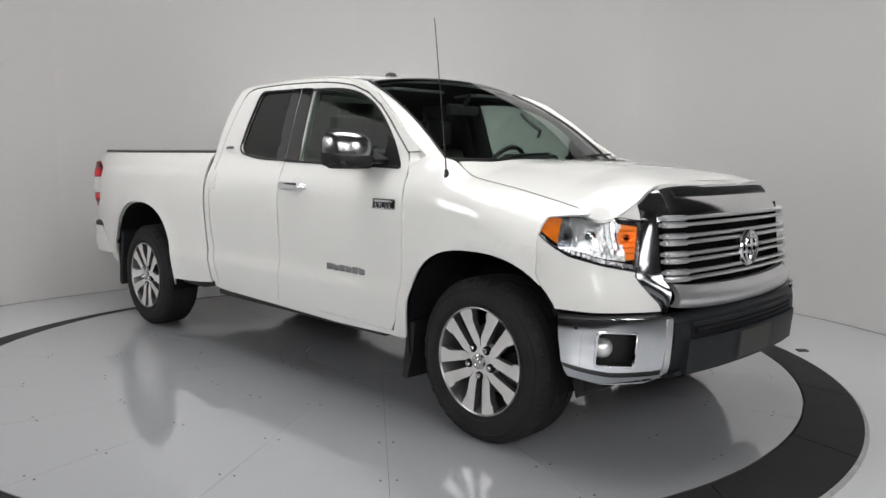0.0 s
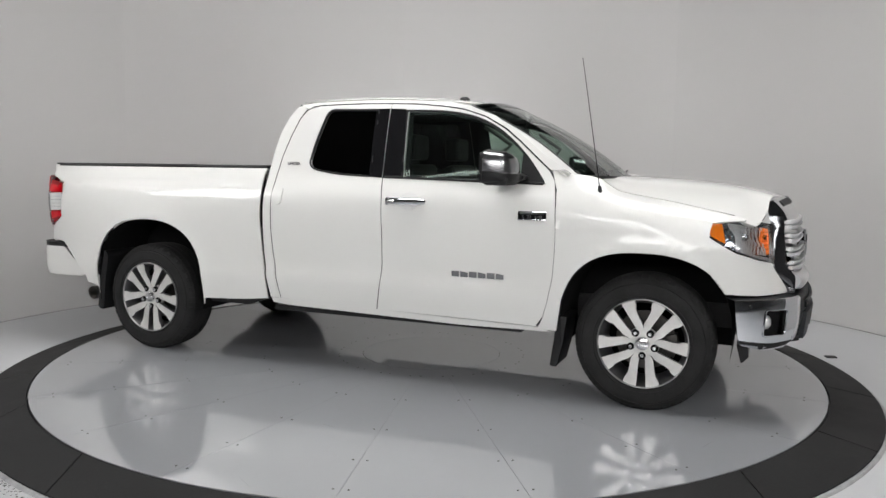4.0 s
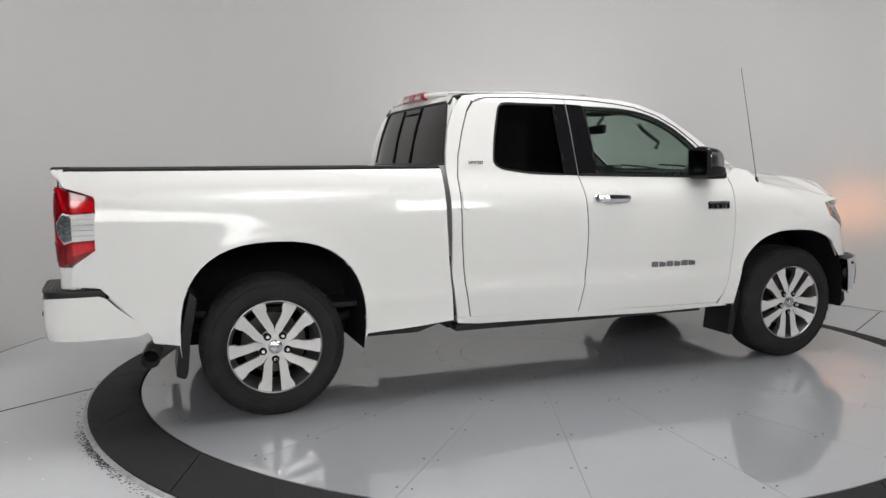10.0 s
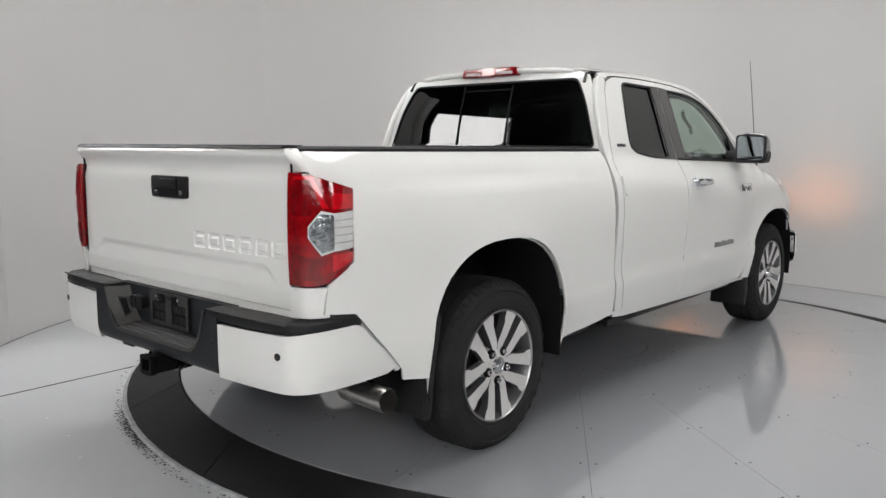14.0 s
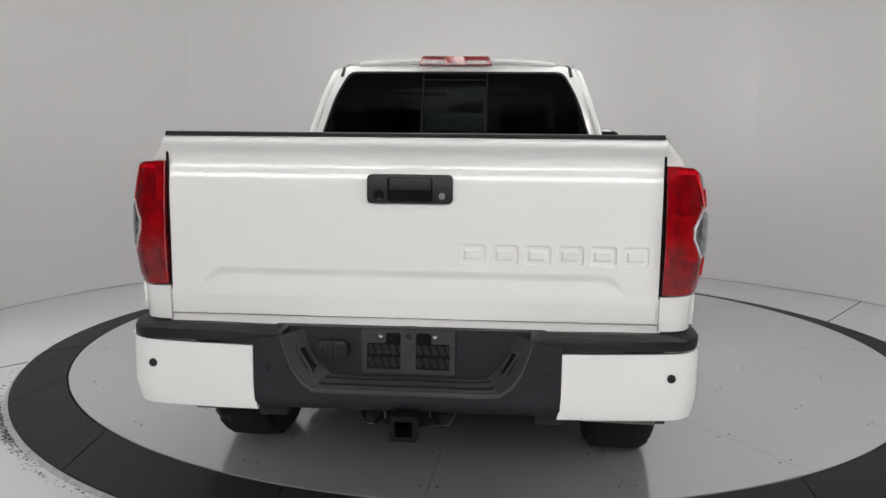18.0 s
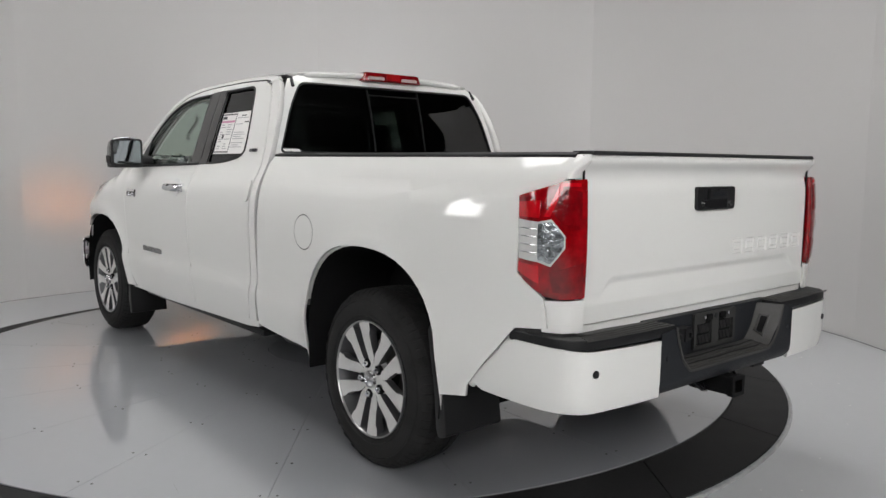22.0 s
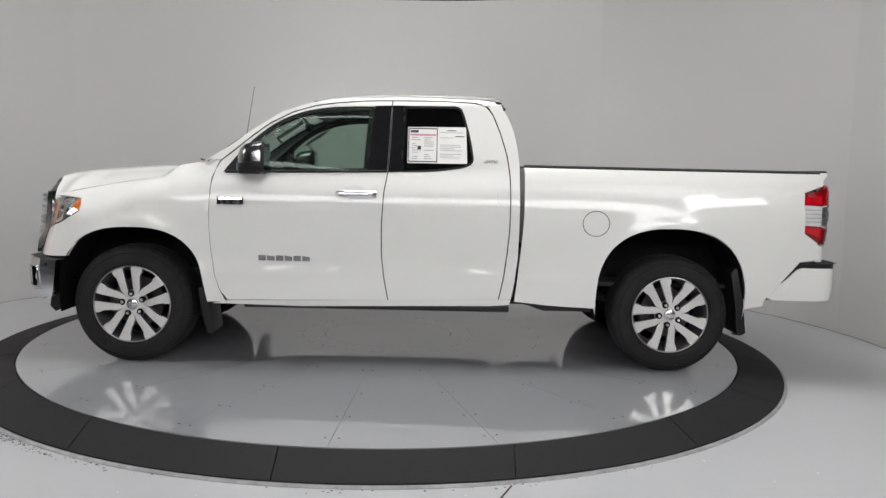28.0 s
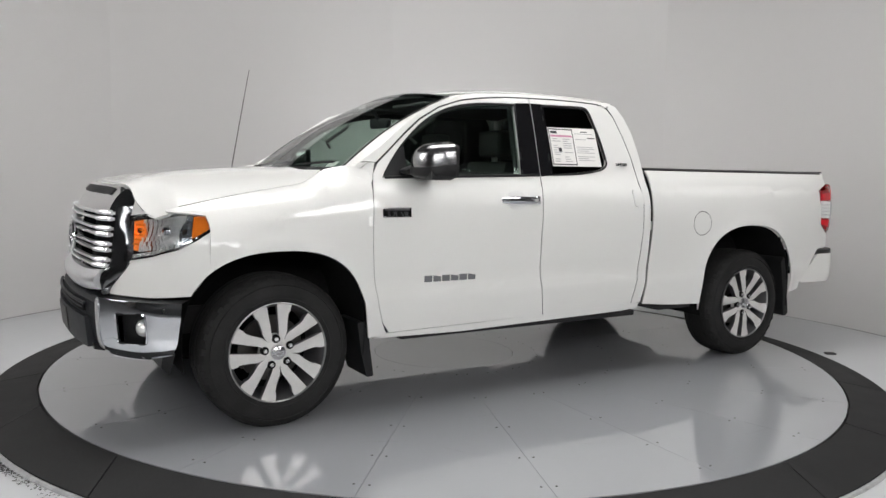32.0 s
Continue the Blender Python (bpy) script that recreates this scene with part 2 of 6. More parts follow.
def tube(points, r, n=10, bm=None, caps=True):
    """A round bar along points; r one radius or one a point."""
    bm = bm or bmesh.new()
    pts = [Vector(p) for p in points]
    rs = r if isinstance(r, (list, tuple)) else [r] * len(pts)
    rings = []
    for i, p in enumerate(pts):
        d = (pts[min(i + 1, len(pts) - 1)] - pts[max(i - 1, 0)]).normalized()
        u = d.orthogonal().normalized() if i == 0 else (u - d * u.dot(d)).normalized()
        w = d.cross(u)
        rings.append([bm.verts.new(p + rs[i] * (u * math.cos(2 * math.pi * k / n) + w * math.sin(2 * math.pi * k / n))) for k in range(n)])
    for a, b in zip(rings, rings[1:]):
        for k in range(n):
            bm.faces.new((a[k], a[(k + 1) % n], b[(k + 1) % n], b[k]))
    if caps:
        bm.faces.new(rings[0])
        bm.faces.new(rings[-1])
    return bm


def lathe(profile, n=48, axis=1, centre=(0, 0, 0), bm=None, closed=False, caps=True):
    """A profile of (radius, height) turned round an axis."""
    bm = bm or bmesh.new()
    rings = []
    for r, h in profile:
        ring = []
        for k in range(n):
            a = 2 * math.pi * k / n
            q = [r * math.cos(a), r * math.sin(a)]
            q.insert(axis, h)
            ring.append(bm.verts.new(Vector(q) + Vector(centre)))
        rings.append(ring)
    pairs = list(zip(rings, rings[1:])) + ([(rings[-1], rings[0])] if closed else [])
    for a, b in pairs:
        for k in range(n):
            bm.faces.new((a[k], a[(k + 1) % n], b[(k + 1) % n], b[k]))
    if caps and not closed:
        for ring in (rings[0], rings[-1]):
            if profile[rings.index(ring)][0] > 1e-4:
                bm.faces.new(ring)
    return bm


def curve(points, n=8, closed=False):
    """Catmull-Rom curve through points."""
    P = [np.array(p, float) for p in points]
    m = len(P)
    out = []
    for i in range(m if closed else m - 1):
        if closed:
            a, b, c, d = P[i - 1], P[i], P[(i + 1) % m], P[(i + 2) % m]
        else:
            a, b, c, d = P[max(i - 1, 0)], P[i], P[i + 1], P[min(i + 2, m - 1)]
        for k in range(n):
            t = k / n
            out.append(tuple(0.5 * ((2 * b) + (c - a) * t + (2 * a - 5 * b + 4 * c - d) * t * t + (3 * b - a - 3 * c + d) * t ** 3)))
    if not closed:
        out.append(tuple(P[-1]))
    return out


def lut(xs, ys):
    """A smooth curve y(x) through knots (monotone in x)."""
    pts = curve(list(zip(xs, ys)), 10)
    X, Y = [p[0] for p in pts], [p[1] for p in pts]
    return lambda x: float(np.interp(x, X, Y))


def rounded(pts, r, n=4):
    """A polygon with its corners rounded."""
    out = []
    m = len(pts)
    rs = r if isinstance(r, (list, tuple)) else [r] * m
    for i in range(m):
        p, a, b = Vector(pts[i]), Vector(pts[i - 1]), Vector(pts[(i + 1) % m])
        k = min(rs[i], 0.48 * (a - p).length, 0.48 * (b - p).length)
        s, e = p + (a - p).normalized() * k, p + (b - p).normalized() * k
        for j in range(n + 1):
            t = j / n
            out.append(tuple((1 - t) ** 2 * s + 2 * t * (1 - t) * p + t * t * e))
    return out


def sheet(name, outline, fn, out, thick=0.012, step=0.06, holes=()):
    """A bent panel: an outline in (u, v), with holes, laid on the surface fn(u, v) -> (x, y, z); smooth face, real thickness."""
    bm = bmesh.new()
    edges = []
    for loop in (outline, *holes):
        vs = [bm.verts.new((u, v, 0)) for u, v in loop]
        edges += [bm.edges.new((vs[i], vs[(i + 1) % len(vs)])) for i in range(len(vs))]
    bmesh.ops.triangle_fill(bm, edges=edges, use_beauty=True, use_dissolve=False)
    us, vs_ = [p[0] for p in outline], [p[1] for p in outline]
    for ax, lo, hi in ((0, min(us), max(us)), (1, min(vs_), max(vs_))):
        k = math.floor(lo / step) + 1
        while k * step < hi - 1e-4:
            co, no = [0, 0, 0], [0, 0, 0]
            co[ax], no[ax] = k * step, 1
            bmesh.ops.bisect_plane(bm, geom=bm.verts[:] + bm.edges[:] + bm.faces[:], plane_co=co, plane_no=no, dist=1e-5)
            k += 1
    out = Vector(out)
    h = 1e-3
    normals = []
    bm.verts.index_update()
    for v in bm.verts:
        u, w = v.co.x, v.co.y
        p = Vector(fn(u, w))
        n = (Vector(fn(u + h, w)) - Vector(fn(u - h, w))).cross(Vector(fn(u, w + h)) - Vector(fn(u, w - h)))
        n = n.normalized() if n.length > 1e-12 else out.copy()
        if n.dot(out) < 0:
            n.negate()
        normals.append(n)
        v.co = p
    bm.normal_update()
    top = list(bm.faces)
    for f in top:
        if f.normal.dot(normals[f.verts[0].index]) < 0:
            f.normal_flip()
    nv = len(bm.verts)
    flat = list(bm.verts)
    rim = [e for e in bm.edges if len(e.link_faces) == 1]
    low = [bm.verts.new(flat[i].co - normals[i] * thick) for i in range(nv)]
    for f in top:
        bm.faces.new([low[v.index] for v in reversed(f.verts)])
    for e in rim:
        f = e.link_faces[0]
        for l in f.loops:
            if l.edge == e:
                a, b = l.vert, l.link_loop_next.vert
        bm.faces.new((b, a, low[a.index], low[b.index]))
    nt = len(top)
    bm.faces.index_update()
    for f in bm.faces:
        f.smooth = True
    for e in rim:
        e.smooth = False
    me = bpy.data.meshes.new(name)
    bm.to_mesh(me)
    bm.free()
    zero = (0.0, 0.0, 0.0)
    ns = []
    for p in me.polygons:
        for vi in p.vertices:
            ns.append(tuple(normals[vi]) if p.index < nt else zero)
    me.normals_split_custom_set(ns)
    return me


def patch(fn, nu, nv, thick=0.0, back=(0, 0, -1)):
    """A bent quad grid over u, v in 0..1; with thickness towards back."""
    bm = bmesh.new()
    g = [[bm.verts.new(fn(i / nu, j / nv)) for j in range(nv + 1)] for i in range(nu + 1)]
    for i in range(nu):
        for j in range(nv):
            bm.faces.new((g[i][j], g[i + 1][j], g[i + 1][j + 1], g[i][j + 1]))
    if thick:
        r = bmesh.ops.extrude_face_region(bm, geom=list(bm.faces))
        for v in r["geom"]:
            if isinstance(v, bmesh.types.BMVert):
                v.co += Vector(back) * thick
    return bm


def lettering(text, size, depth):
    cu = bpy.data.curves.new("lettering", "FONT")
    cu.body, cu.size, cu.extrude = text, size, depth
    cu.align_x, cu.align_y = "CENTER", "CENTER"
    cu.resolution_u = 3
    ob = bpy.data.objects.new("lettering", cu)
    scene.collection.objects.link(ob)
    bpy.context.view_layer.update()
    me = bpy.data.meshes.new_from_object(ob.evaluated_get(bpy.context.evaluated_depsgraph_get()))
    bpy.data.objects.remove(ob)
    return me


# ---- the place: booth, hall, turntable ----
def polar(r, deg, z=0.0):
    return (r * math.cos(radians(deg)), r * math.sin(radians(deg)), z)


def build_floor():
    bm = bmesh.new()
    n = 96
    inner = [bm.verts.new(polar(3.05, 360 * k / n, FLOOR)) for k in range(n)]
    mid = [bm.verts.new(polar(6.2, 360 * k / n, FLOOR)) for k in range(n)]
    outer = []
    for k in range(n):
        a = radians(360 * k / n)
        s = 13.0 / max(abs(math.cos(a)), abs(math.sin(a)))
        outer.append(bm.verts.new((s * math.cos(a), s * math.sin(a), FLOOR)))
    for a, b in ((inner, mid), (mid, outer)):
        for k in range(n):
            bm.faces.new((a[k], b[k], b[(k + 1) % n], a[(k + 1) % n]))
    floor = solo("floor", bm, FLOORMAT, "light grey painted concrete floor around the turntable", "floor", kind="structure")
    # saw-cut joints in the concrete
    for a, b in (((-2.885, -1.075), (-6.4, -7.7)), ((0.62, -3.02), (-2.0, -8.5)), ((2.72, 1.25), (3.6, 2.75))):
        d = (Vector(b) - Vector(a)).normalized()
        w = Vector((-d.y, d.x)) * 0.004
        q = [Vector(a) + w, Vector(b) + w, Vector(b) - w, Vector(a) - w]
        part("floor_joint", prism([tuple(p) for p in q], 2, FLOOR + 0.0005, FLOOR + 0.003), GROOVE, floor)
    # worn lip round the pit, with scuffs
    prof = [(3.045, FLOOR - 0.01), (3.045, FLOOR + 0.012), (3.060, FLOOR + 0.012), (3.068, FLOOR + 0.004), (3.068, FLOOR - 0.01)]
    part("pit_lip", lathe(prof, 128, 2, closed=True), LIP, floor, "worn pale lip round the pit")
    rnd = random.Random(5)
    bm = bmesh.new()
    for k in range(560):
        a = rnd.gauss(-136, 4.5) if k < 330 else (rnd.gauss(-133, 11) if k < 480 else rnd.uniform(-175, -60))
        r = 3.074 + abs(rnd.gauss(0, 0.022))
        s = rnd.uniform(0.002, 0.008)
        c = Vector(polar(r, a))
        m = rnd.randint(4, 6)
        ring = [bm.verts.new((c.x + s * rnd.uniform(0.5, 1.6) * math.cos(2 * math.pi * j / m), c.y + s * rnd.uniform(0.5, 1.4) * math.sin(2 * math.pi * j / m), FLOOR + 0.002)) for j in range(m)]
        bm.faces.new(ring)
    tagged(part("scuffs", bm, SCUFF, floor, "black rubber scuffs beside the ring"), kind="stuff")
    bm = bmesh.new()
    for k in range(60):
        a, r = rnd.uniform(-170, 60), rnd.uniform(3.15, 4.0)
        s = rnd.uniform(0.004, 0.009)
        c = Vector(polar(r, a))
        bm.faces.new([bm.verts.new((c.x + s * math.cos(j * 1.256 + k), c.y + s * math.sin(j * 1.256 + k), FLOOR + 0.0025)) for j in range(5)])
    tagged(part("chips", bm, PAPER, floor, "white paint chips on the floor"), kind="stuff")
    part("floor_clip", box(3.13, 3.21, 0.40, 0.46, FLOOR, FLOOR + 0.012, 0.004), GROOVE, floor)


WALL_A, WALL_B = 4.26, 4.02


def build_walls():
    """Curved booth of tall bent panels, open towards the camera."""
    k = 0
    for a0, a1 in ((-14, 9), (9, 54), (54, 99), (99, 144), (144, 189), (189, 194)):
        bm = bmesh.new()
        n = 24
        cols = []
        for i in range(n + 1):
            t = i / n
            a = a0 + (a1 - a0) * t
            x, y, _ = polar(1, a)
            sag = 0.035 * 4 * t * (1 - t) - 0.018
            lo = Vector((x * (WALL_A - sag), y * (WALL_B - sag), 0))
            hi = Vector((x * (WALL_A - sag + 0.09), y * (WALL_B - sag + 0.09), 0))
            cols.append([bm.verts.new((lo.x, lo.y, FLOOR)), bm.verts.new((lo.x, lo.y, WALL_TOP)), bm.verts.new((hi.x, hi.y, WALL_TOP)), bm.verts.new((hi.x, hi.y, FLOOR))])
        for p, q in zip(cols, cols[1:]):
            for j in range(4):
                bm.faces.new((p[j], q[j], q[(j + 1) % 4], p[(j + 1) % 4]))
        bm.faces.new(cols[0])
        bm.faces.new(cols[-1][::-1])
        k += 1
        solo("wall_%d" % k, bm, WALL, "curved off-white studio wall panel", "wall", kind="structure")
    # thin base joint
    bm = bmesh.new()
    for s in range(120):
        a, b = -14 + 208 * s / 120, -14 + 208 * (s + 1) / 120
        vs = []
        for ang, off in ((a, 0.0), (b, 0.0), (b, 0.022), (a, 0.022)):
            x, y, _ = polar(1, ang)
            vs.append(bm.verts.new((x * (WALL_A - 0.01 - off), y * (WALL_B - 0.01 - off), FLOOR + 0.002)))
        bm.faces.new(vs)
    solo("wall_base_joint", bm, mat("grey_sealant", (0.2, 0.2, 0.205), 0.7), "thin grey sealant line at the wall base", "trim", kind="structure")


def build_hall():
    for nm, args in (("wall_hall_south", (-13, 13, -13.1, -13, FLOOR, 5.4)), ("wall_hall_north", (-13, 13, 13, 13.1, FLOOR, 5.4)),
                     ("wall_hall_west", (-13.1, -13, -13, 13, FLOOR, 5.4)), ("wall_hall_east", (13, 13.1, -13, 13, FLOOR, 5.4))):
        solo(nm, box(*args), HALL, "plain dark grey hall wall", "wall", kind="structure")
    solo("ceiling", box(-13, 13, -13, 13, 5.4, 5.5), HALL_CEIL, "dark hall ceiling", "ceiling", kind="structure")


def build_lights():
    """Panels over the booth and one softbox on either side of its mouth, hung from the hall ceiling; two unseen fill
    lamps added behind the camera.
    """
    for nm, label, group, w, h, cloth, places in (
            ("light_panel", "large flat white light panel hung over the turntable", "hanging light panels", 2.4, 1.0, PANEL, PANELS),
            ("fill_lamp", "wide unseen fill lamp added behind the camera", "hall lamps", 2.2, 0.8, FILL_GLOW, FILL_LAMPS),
            ("softbox", "white softbox lamp hung from the ceiling", "hanging softboxes", 0.6, 0.6, SOFT, SOFTBOXES)):
        frame_mesh = mesh_of("frame", prism(rounded([(-w - 0.03, -h - 0.03), (w + 0.03, -h - 0.03), (w + 0.03, h + 0.03), (-w - 0.03, h + 0.03)], 0.02), 2, 0.012, 0.06))
        glow_mesh = mesh_of("diffuser", box(-w, w, -h, h, 0.0, 0.012))
        for m in places:
            lamp = thing(nm, label, "lamp", group)
            part("frame", frame_mesh, BLACK, lamp)
            part("diffuser", glow_mesh, cloth, lamp)
            for x in (-0.5, 0.5):
                foot = m @ Vector((x, 0, 0.05))
                top = m.inverted() @ Vector((foot.x, foot.y, 5.405))
                part("hanger", tube([(x, 0, 0.05), top], 0.006, 6), BLACK, lamp)
            lamp.matrix_basis = m


PANELS = [pose(0, -1.0, 5.2, 0, 0, 0)]
# unseen fill lamps, added to brighten the truck from the front
FILL_LAMPS = [pose(x, -9.4, 3.4, 58, 0, 0) for x in (-2.3, 2.3)]
SOFTBOXES = [pose(3.7, -4.65, 2.98, 72, 0, 38), pose(-4.9, -2.0, 2.85, 74, 0, -67)]


def wedge(r0, r1, a0, a1, z0, z1, n=6, z1b=None, b0=None, b1=None):
    """A flat ring sector with thickness; b0, b1: its inner angles, z1b: its outer top."""
    bm = bmesh.new()
    z1b = z1 if z1b is None else z1b
    b0, b1 = (a0 if b0 is None else b0), (a1 if b1 is None else b1)
    rows = []
    for i in range(n + 1):
        a, b = a0 + (a1 - a0) * i / n, b0 + (b1 - b0) * i / n
        rows.append([bm.verts.new(polar(r0, b, z0)), bm.verts.new(polar(r0, b, z1)), bm.verts.new(polar(r1, a, z1b)), bm.verts.new(polar(r1, a, z0))])
    for p, q in zip(rows, rows[1:]):
        for j in range(4):
            bm.faces.new((p[j], q[j], q[(j + 1) % 4], p[(j + 1) % 4]))
    bm.faces.new(rows[0])
    bm.faces.new(rows[-1][::-1])
    return bm


def build_turntable():
    """The turning disc, of bent steel plates, and the still ramp ring round it."""
    disc = thing("turntable_disc", "glossy light grey turntable disc of bolted plates", "turntable")
    part("bed_plate", lathe([(0.0, -0.055), (2.735, -0.055), (2.735, -0.006), (0.0, -0.006)], 96, 2), GROOVE, disc)
    gap = 0.0016
    part("centre_plate", lathe([(0.0, -0.005), (0.52, -0.005), (0.52, 0.0), (0.0, 0.0)], 64, 2), DISC, disc)
    outer = mesh_of("plate", wedge(0.523, 2.735, -9 + 0.025, 9 - 0.025, -0.005, 0.0, 8))
    for k in range(20):
        ob = part("plate", outer, DISC, disc)
        ob.matrix_basis = pose(0, 0, 0, 0, 0, -3 + 18 * k + 9)
    screw = mesh_of("screw", lathe([(0.0, 0.0), (0.006, 0.0), (0.005, 0.0022), (0.0, 0.0025)], 10, 2))
    for k in range(20):
        for r in (0.7, 1.25, 1.8, 2.25, 2.6):
            for s in (-1, 1):
                ob = part("screw", screw, SCREW, disc)
                p = Vector(polar(r, -3 + 18 * k)) + Vector(polar(0.035 * s, 87 + 18 * k))
                ob.matrix_basis = Matrix.Translation((p.x, p.y, 0.0))
    rnd = random.Random(12)
    bm = bmesh.new()
    for k in range(46):
        r, a = rnd.uniform(0.8, 2.65), rnd.uniform(0, 360)
        span, w, drift = rnd.uniform(2, 14) / r, rnd.uniform(0.0008, 0.0022), rnd.uniform(-0.12, 0.12)
        vs = []
        for i in range(9):
            f = i / 8
            ww = w * math.sin(math.pi * (0.06 + 0.88 * f))
            vs.append((bm.verts.new(polar(r + drift * f - ww, a + span * f, 0.0012)), bm.verts.new(polar(r + drift * f + ww, a + span * f, 0.0012))))
        for p, q in zip(vs, vs[1:]):
            bm.faces.new((p[0], q[0], q[1], p[1]))
    tagged(part("scratches", bm, SCRATCH, disc, "fine scratches in the paint"), kind="stuff")
    ring = thing("ramp_ring", "dark grey rubber ramp ring of segments round the disc", "ramp")
    skew = {-2: -5.0, -1: -4.2, 0: -1.2, 1: 2.2, 2: 3.0}
    step = 360 / 17
    for k in range(17):
        k0 = k - 6
        a0, a1 = -99 + step * k0, -99 + step * (k0 + 1)
        part("ring_segment", wedge(2.748, 3.045, a0 + 0.07, a1 - 0.07, FLOOR - 0.03, -0.002, 8, FLOOR + 0.02, a0 + skew.get(k0, 0) + 0.08, a1 + skew.get(k0 + 1, 0) - 0.08), RING, ring)
    part("ring_base", lathe([(2.74, FLOOR - 0.04), (3.044, FLOOR - 0.04), (3.044, FLOOR - 0.006), (2.74, -0.03)], 96, 2, closed=True), GROOVE, ring)
    return disc


build_floor()
build_walls()
build_hall()
build_lights()
turntable = build_turntable()


# ---- the truck: x ahead, y to its left, z up, from the ground midway between the axles ----
truck = thing("pickup_truck", "white double-cab pickup truck with chrome trim on the turntable", "truck")

cab_y = lut([0.30, 0.40, 0.46, 0.55, 0.60, 0.635, 0.66, 0.70, 0.76, 0.85, 1.0, 1.1, 1.18, 1.25, 1.30, 1.36, 1.44, 1.6, 1.8, 1.83, 1.85, 1.866, 1.90],
            [0.925, 0.945, 0.956, 0.970, 0.977, 0.980, 0.979, 0.970, 0.9715, 0.980, 0.987, 0.986, 0.976, 0.953, 0.926, 0.898, 0.872, 0.822, 0.753, 0.735, 0.716, 0.690, 0.64])
bed_y = lut([0.30, 0.40, 0.46, 0.55, 0.60, 0.635, 0.70, 0.85, 1.0, 1.1, 1.18, 1.25, 1.32, 1.37, 1.40, 1.45],
            [0.925, 0.945, 0.956, 0.970, 0.976, 0.978, 0.974, 0.979, 0.985, 0.982, 0.971, 0.952, 0.925, 0.895, 0.868, 0.84])


def flare(x, z):
    """Wheel-arch lips swell out a little."""
    f = 0.0
    for cx, cz, r in ((1.83, 0.47, 0.475), (-1.84, 0.50, 0.505)):
        d = math.hypot(x - cx, z - cz) - r
        f += 0.024 / (1 + (max(d, 0) / 0.075) ** 2.2)
    return f


def side_y(x, z):
    if x < -0.79:
        y = bed_y(z) - (0.055 * ((-2.35 - x) / 0.58) ** 2 if x < -2.35 else 0)
    else:
        y = cab_y(z)
    if x > 2.05:
        y -= 0.045 * ((x - 2.05) / 0.4) ** 2
    return y + (flare(x, z) if z < 1.25 else 0)


def on_side(sg):
    return lambda x, z: (x, sg * side_y(x, z), z)


# hood: height along the middle, and height and place of its side edge
lut_hood = lut([1.3, 1.5, 1.7, 1.95, 2.2, 2.4, 2.52, 2.60, 2.68, 2.8], [1.378, 1.37, 1.364, 1.352, 1.330, 1.298, 1.268, 1.238, 1.20, 1.15])
edge_z = lut([1.2, 1.4, 1.5, 1.555, 1.60, 1.665, 1.75, 2.0, 2.2, 2.39, 2.5, 2.6, 2.7], [1.41, 1.385, 1.37, 1.356, 1.322, 1.282, 1.264, 1.222, 1.182, 1.142, 1.125, 1.112, 1.10])
edge_y = lut([1.2, 1.4, 1.55, 1.66, 2.0, 2.39, 2.7], [0.815, 0.80, 0.826, 0.822, 0.828, 0.842, 0.85])


roll_z = lut([1.2, 1.4, 1.55, 1.665, 1.75, 2.0, 2.2, 2.39, 2.6], [1.30, 1.295, 1.288, 1.275, 1.262, 1.222, 1.182, 1.142, 1.112])


def on_fender(sg):
    """Low down the side; above, the skin rolls over to the hood's edge, earlier towards the lamp."""
    def fn(x, s):
        w = min(1.0, max(0.0, (x - 1.75) / 0.4))
        w = w * w * (3 - 2 * w)
        z0 = 1.06 - 0.08 * w
        if s <= z0:
            return (x, sg * side_y(x, s), s)
        k = min(1.0, (s - z0) / (1.36 - z0))
        y0 = side_y(x, z0)
        p0, p1, p2 = Vector((y0, z0)), Vector((y0 + 0.004 - 0.034 * w, roll_z(x) - 0.035 - 0.055 * w)), Vector((edge_y(x), edge_z(x)))
        q = p0 * (1 - k) ** 2 + p1 * (2 * k * (1 - k)) + p2 * k * k
        g = min(1.0, max(0.0, (x - 1.30) / 0.24))
        g = g * g * (3 - 2 * g)
        y = (cab_y(q.y) - 0.001) * (1 - g) + q.x * g
        return (x, sg * y, q.y)
    return fn


def hood_z(x, y):
    c, e = lut_hood(x), edge_z(x)
    t = min(1.15, abs(y) / edge_y(x))
    ridge = 0.010 / (1 + math.exp((abs(y) - 0.50) / 0.03)) - 0.010
    power = 2.7 + 4.0 * min(1.0, max(0.0, (x - 2.15) / 0.35)) ** 1.5
    a = abs(y) - 0.525
    k = min(1.0, (math.sqrt(a * a + 0.0012) + a) / 0.62)
    r = min(1.0, max(0.0, (x - 2.30) / 0.19))
    dip = r * r * (3 - 2 * r) * (1 - (1 - k) ** 2)
    return c + ridge * (1 - t * t * 0.3) - (c - 0.007 - e) * t ** power - 0.098 * dip


# plan of the nose: stations from the flank round the corner to the middle
NOSE = curve([(2.08, 0.985), (2.20, 0.974), (2.30, 0.956), (2.39, 0.925), (2.465, 0.88), (2.52, 0.825), (2.565, 0.76), (2.605, 0.69), (2.635, 0.61), (2.67, 0.46), (2.70, 0.25), (2.715, 0.0)], 8)


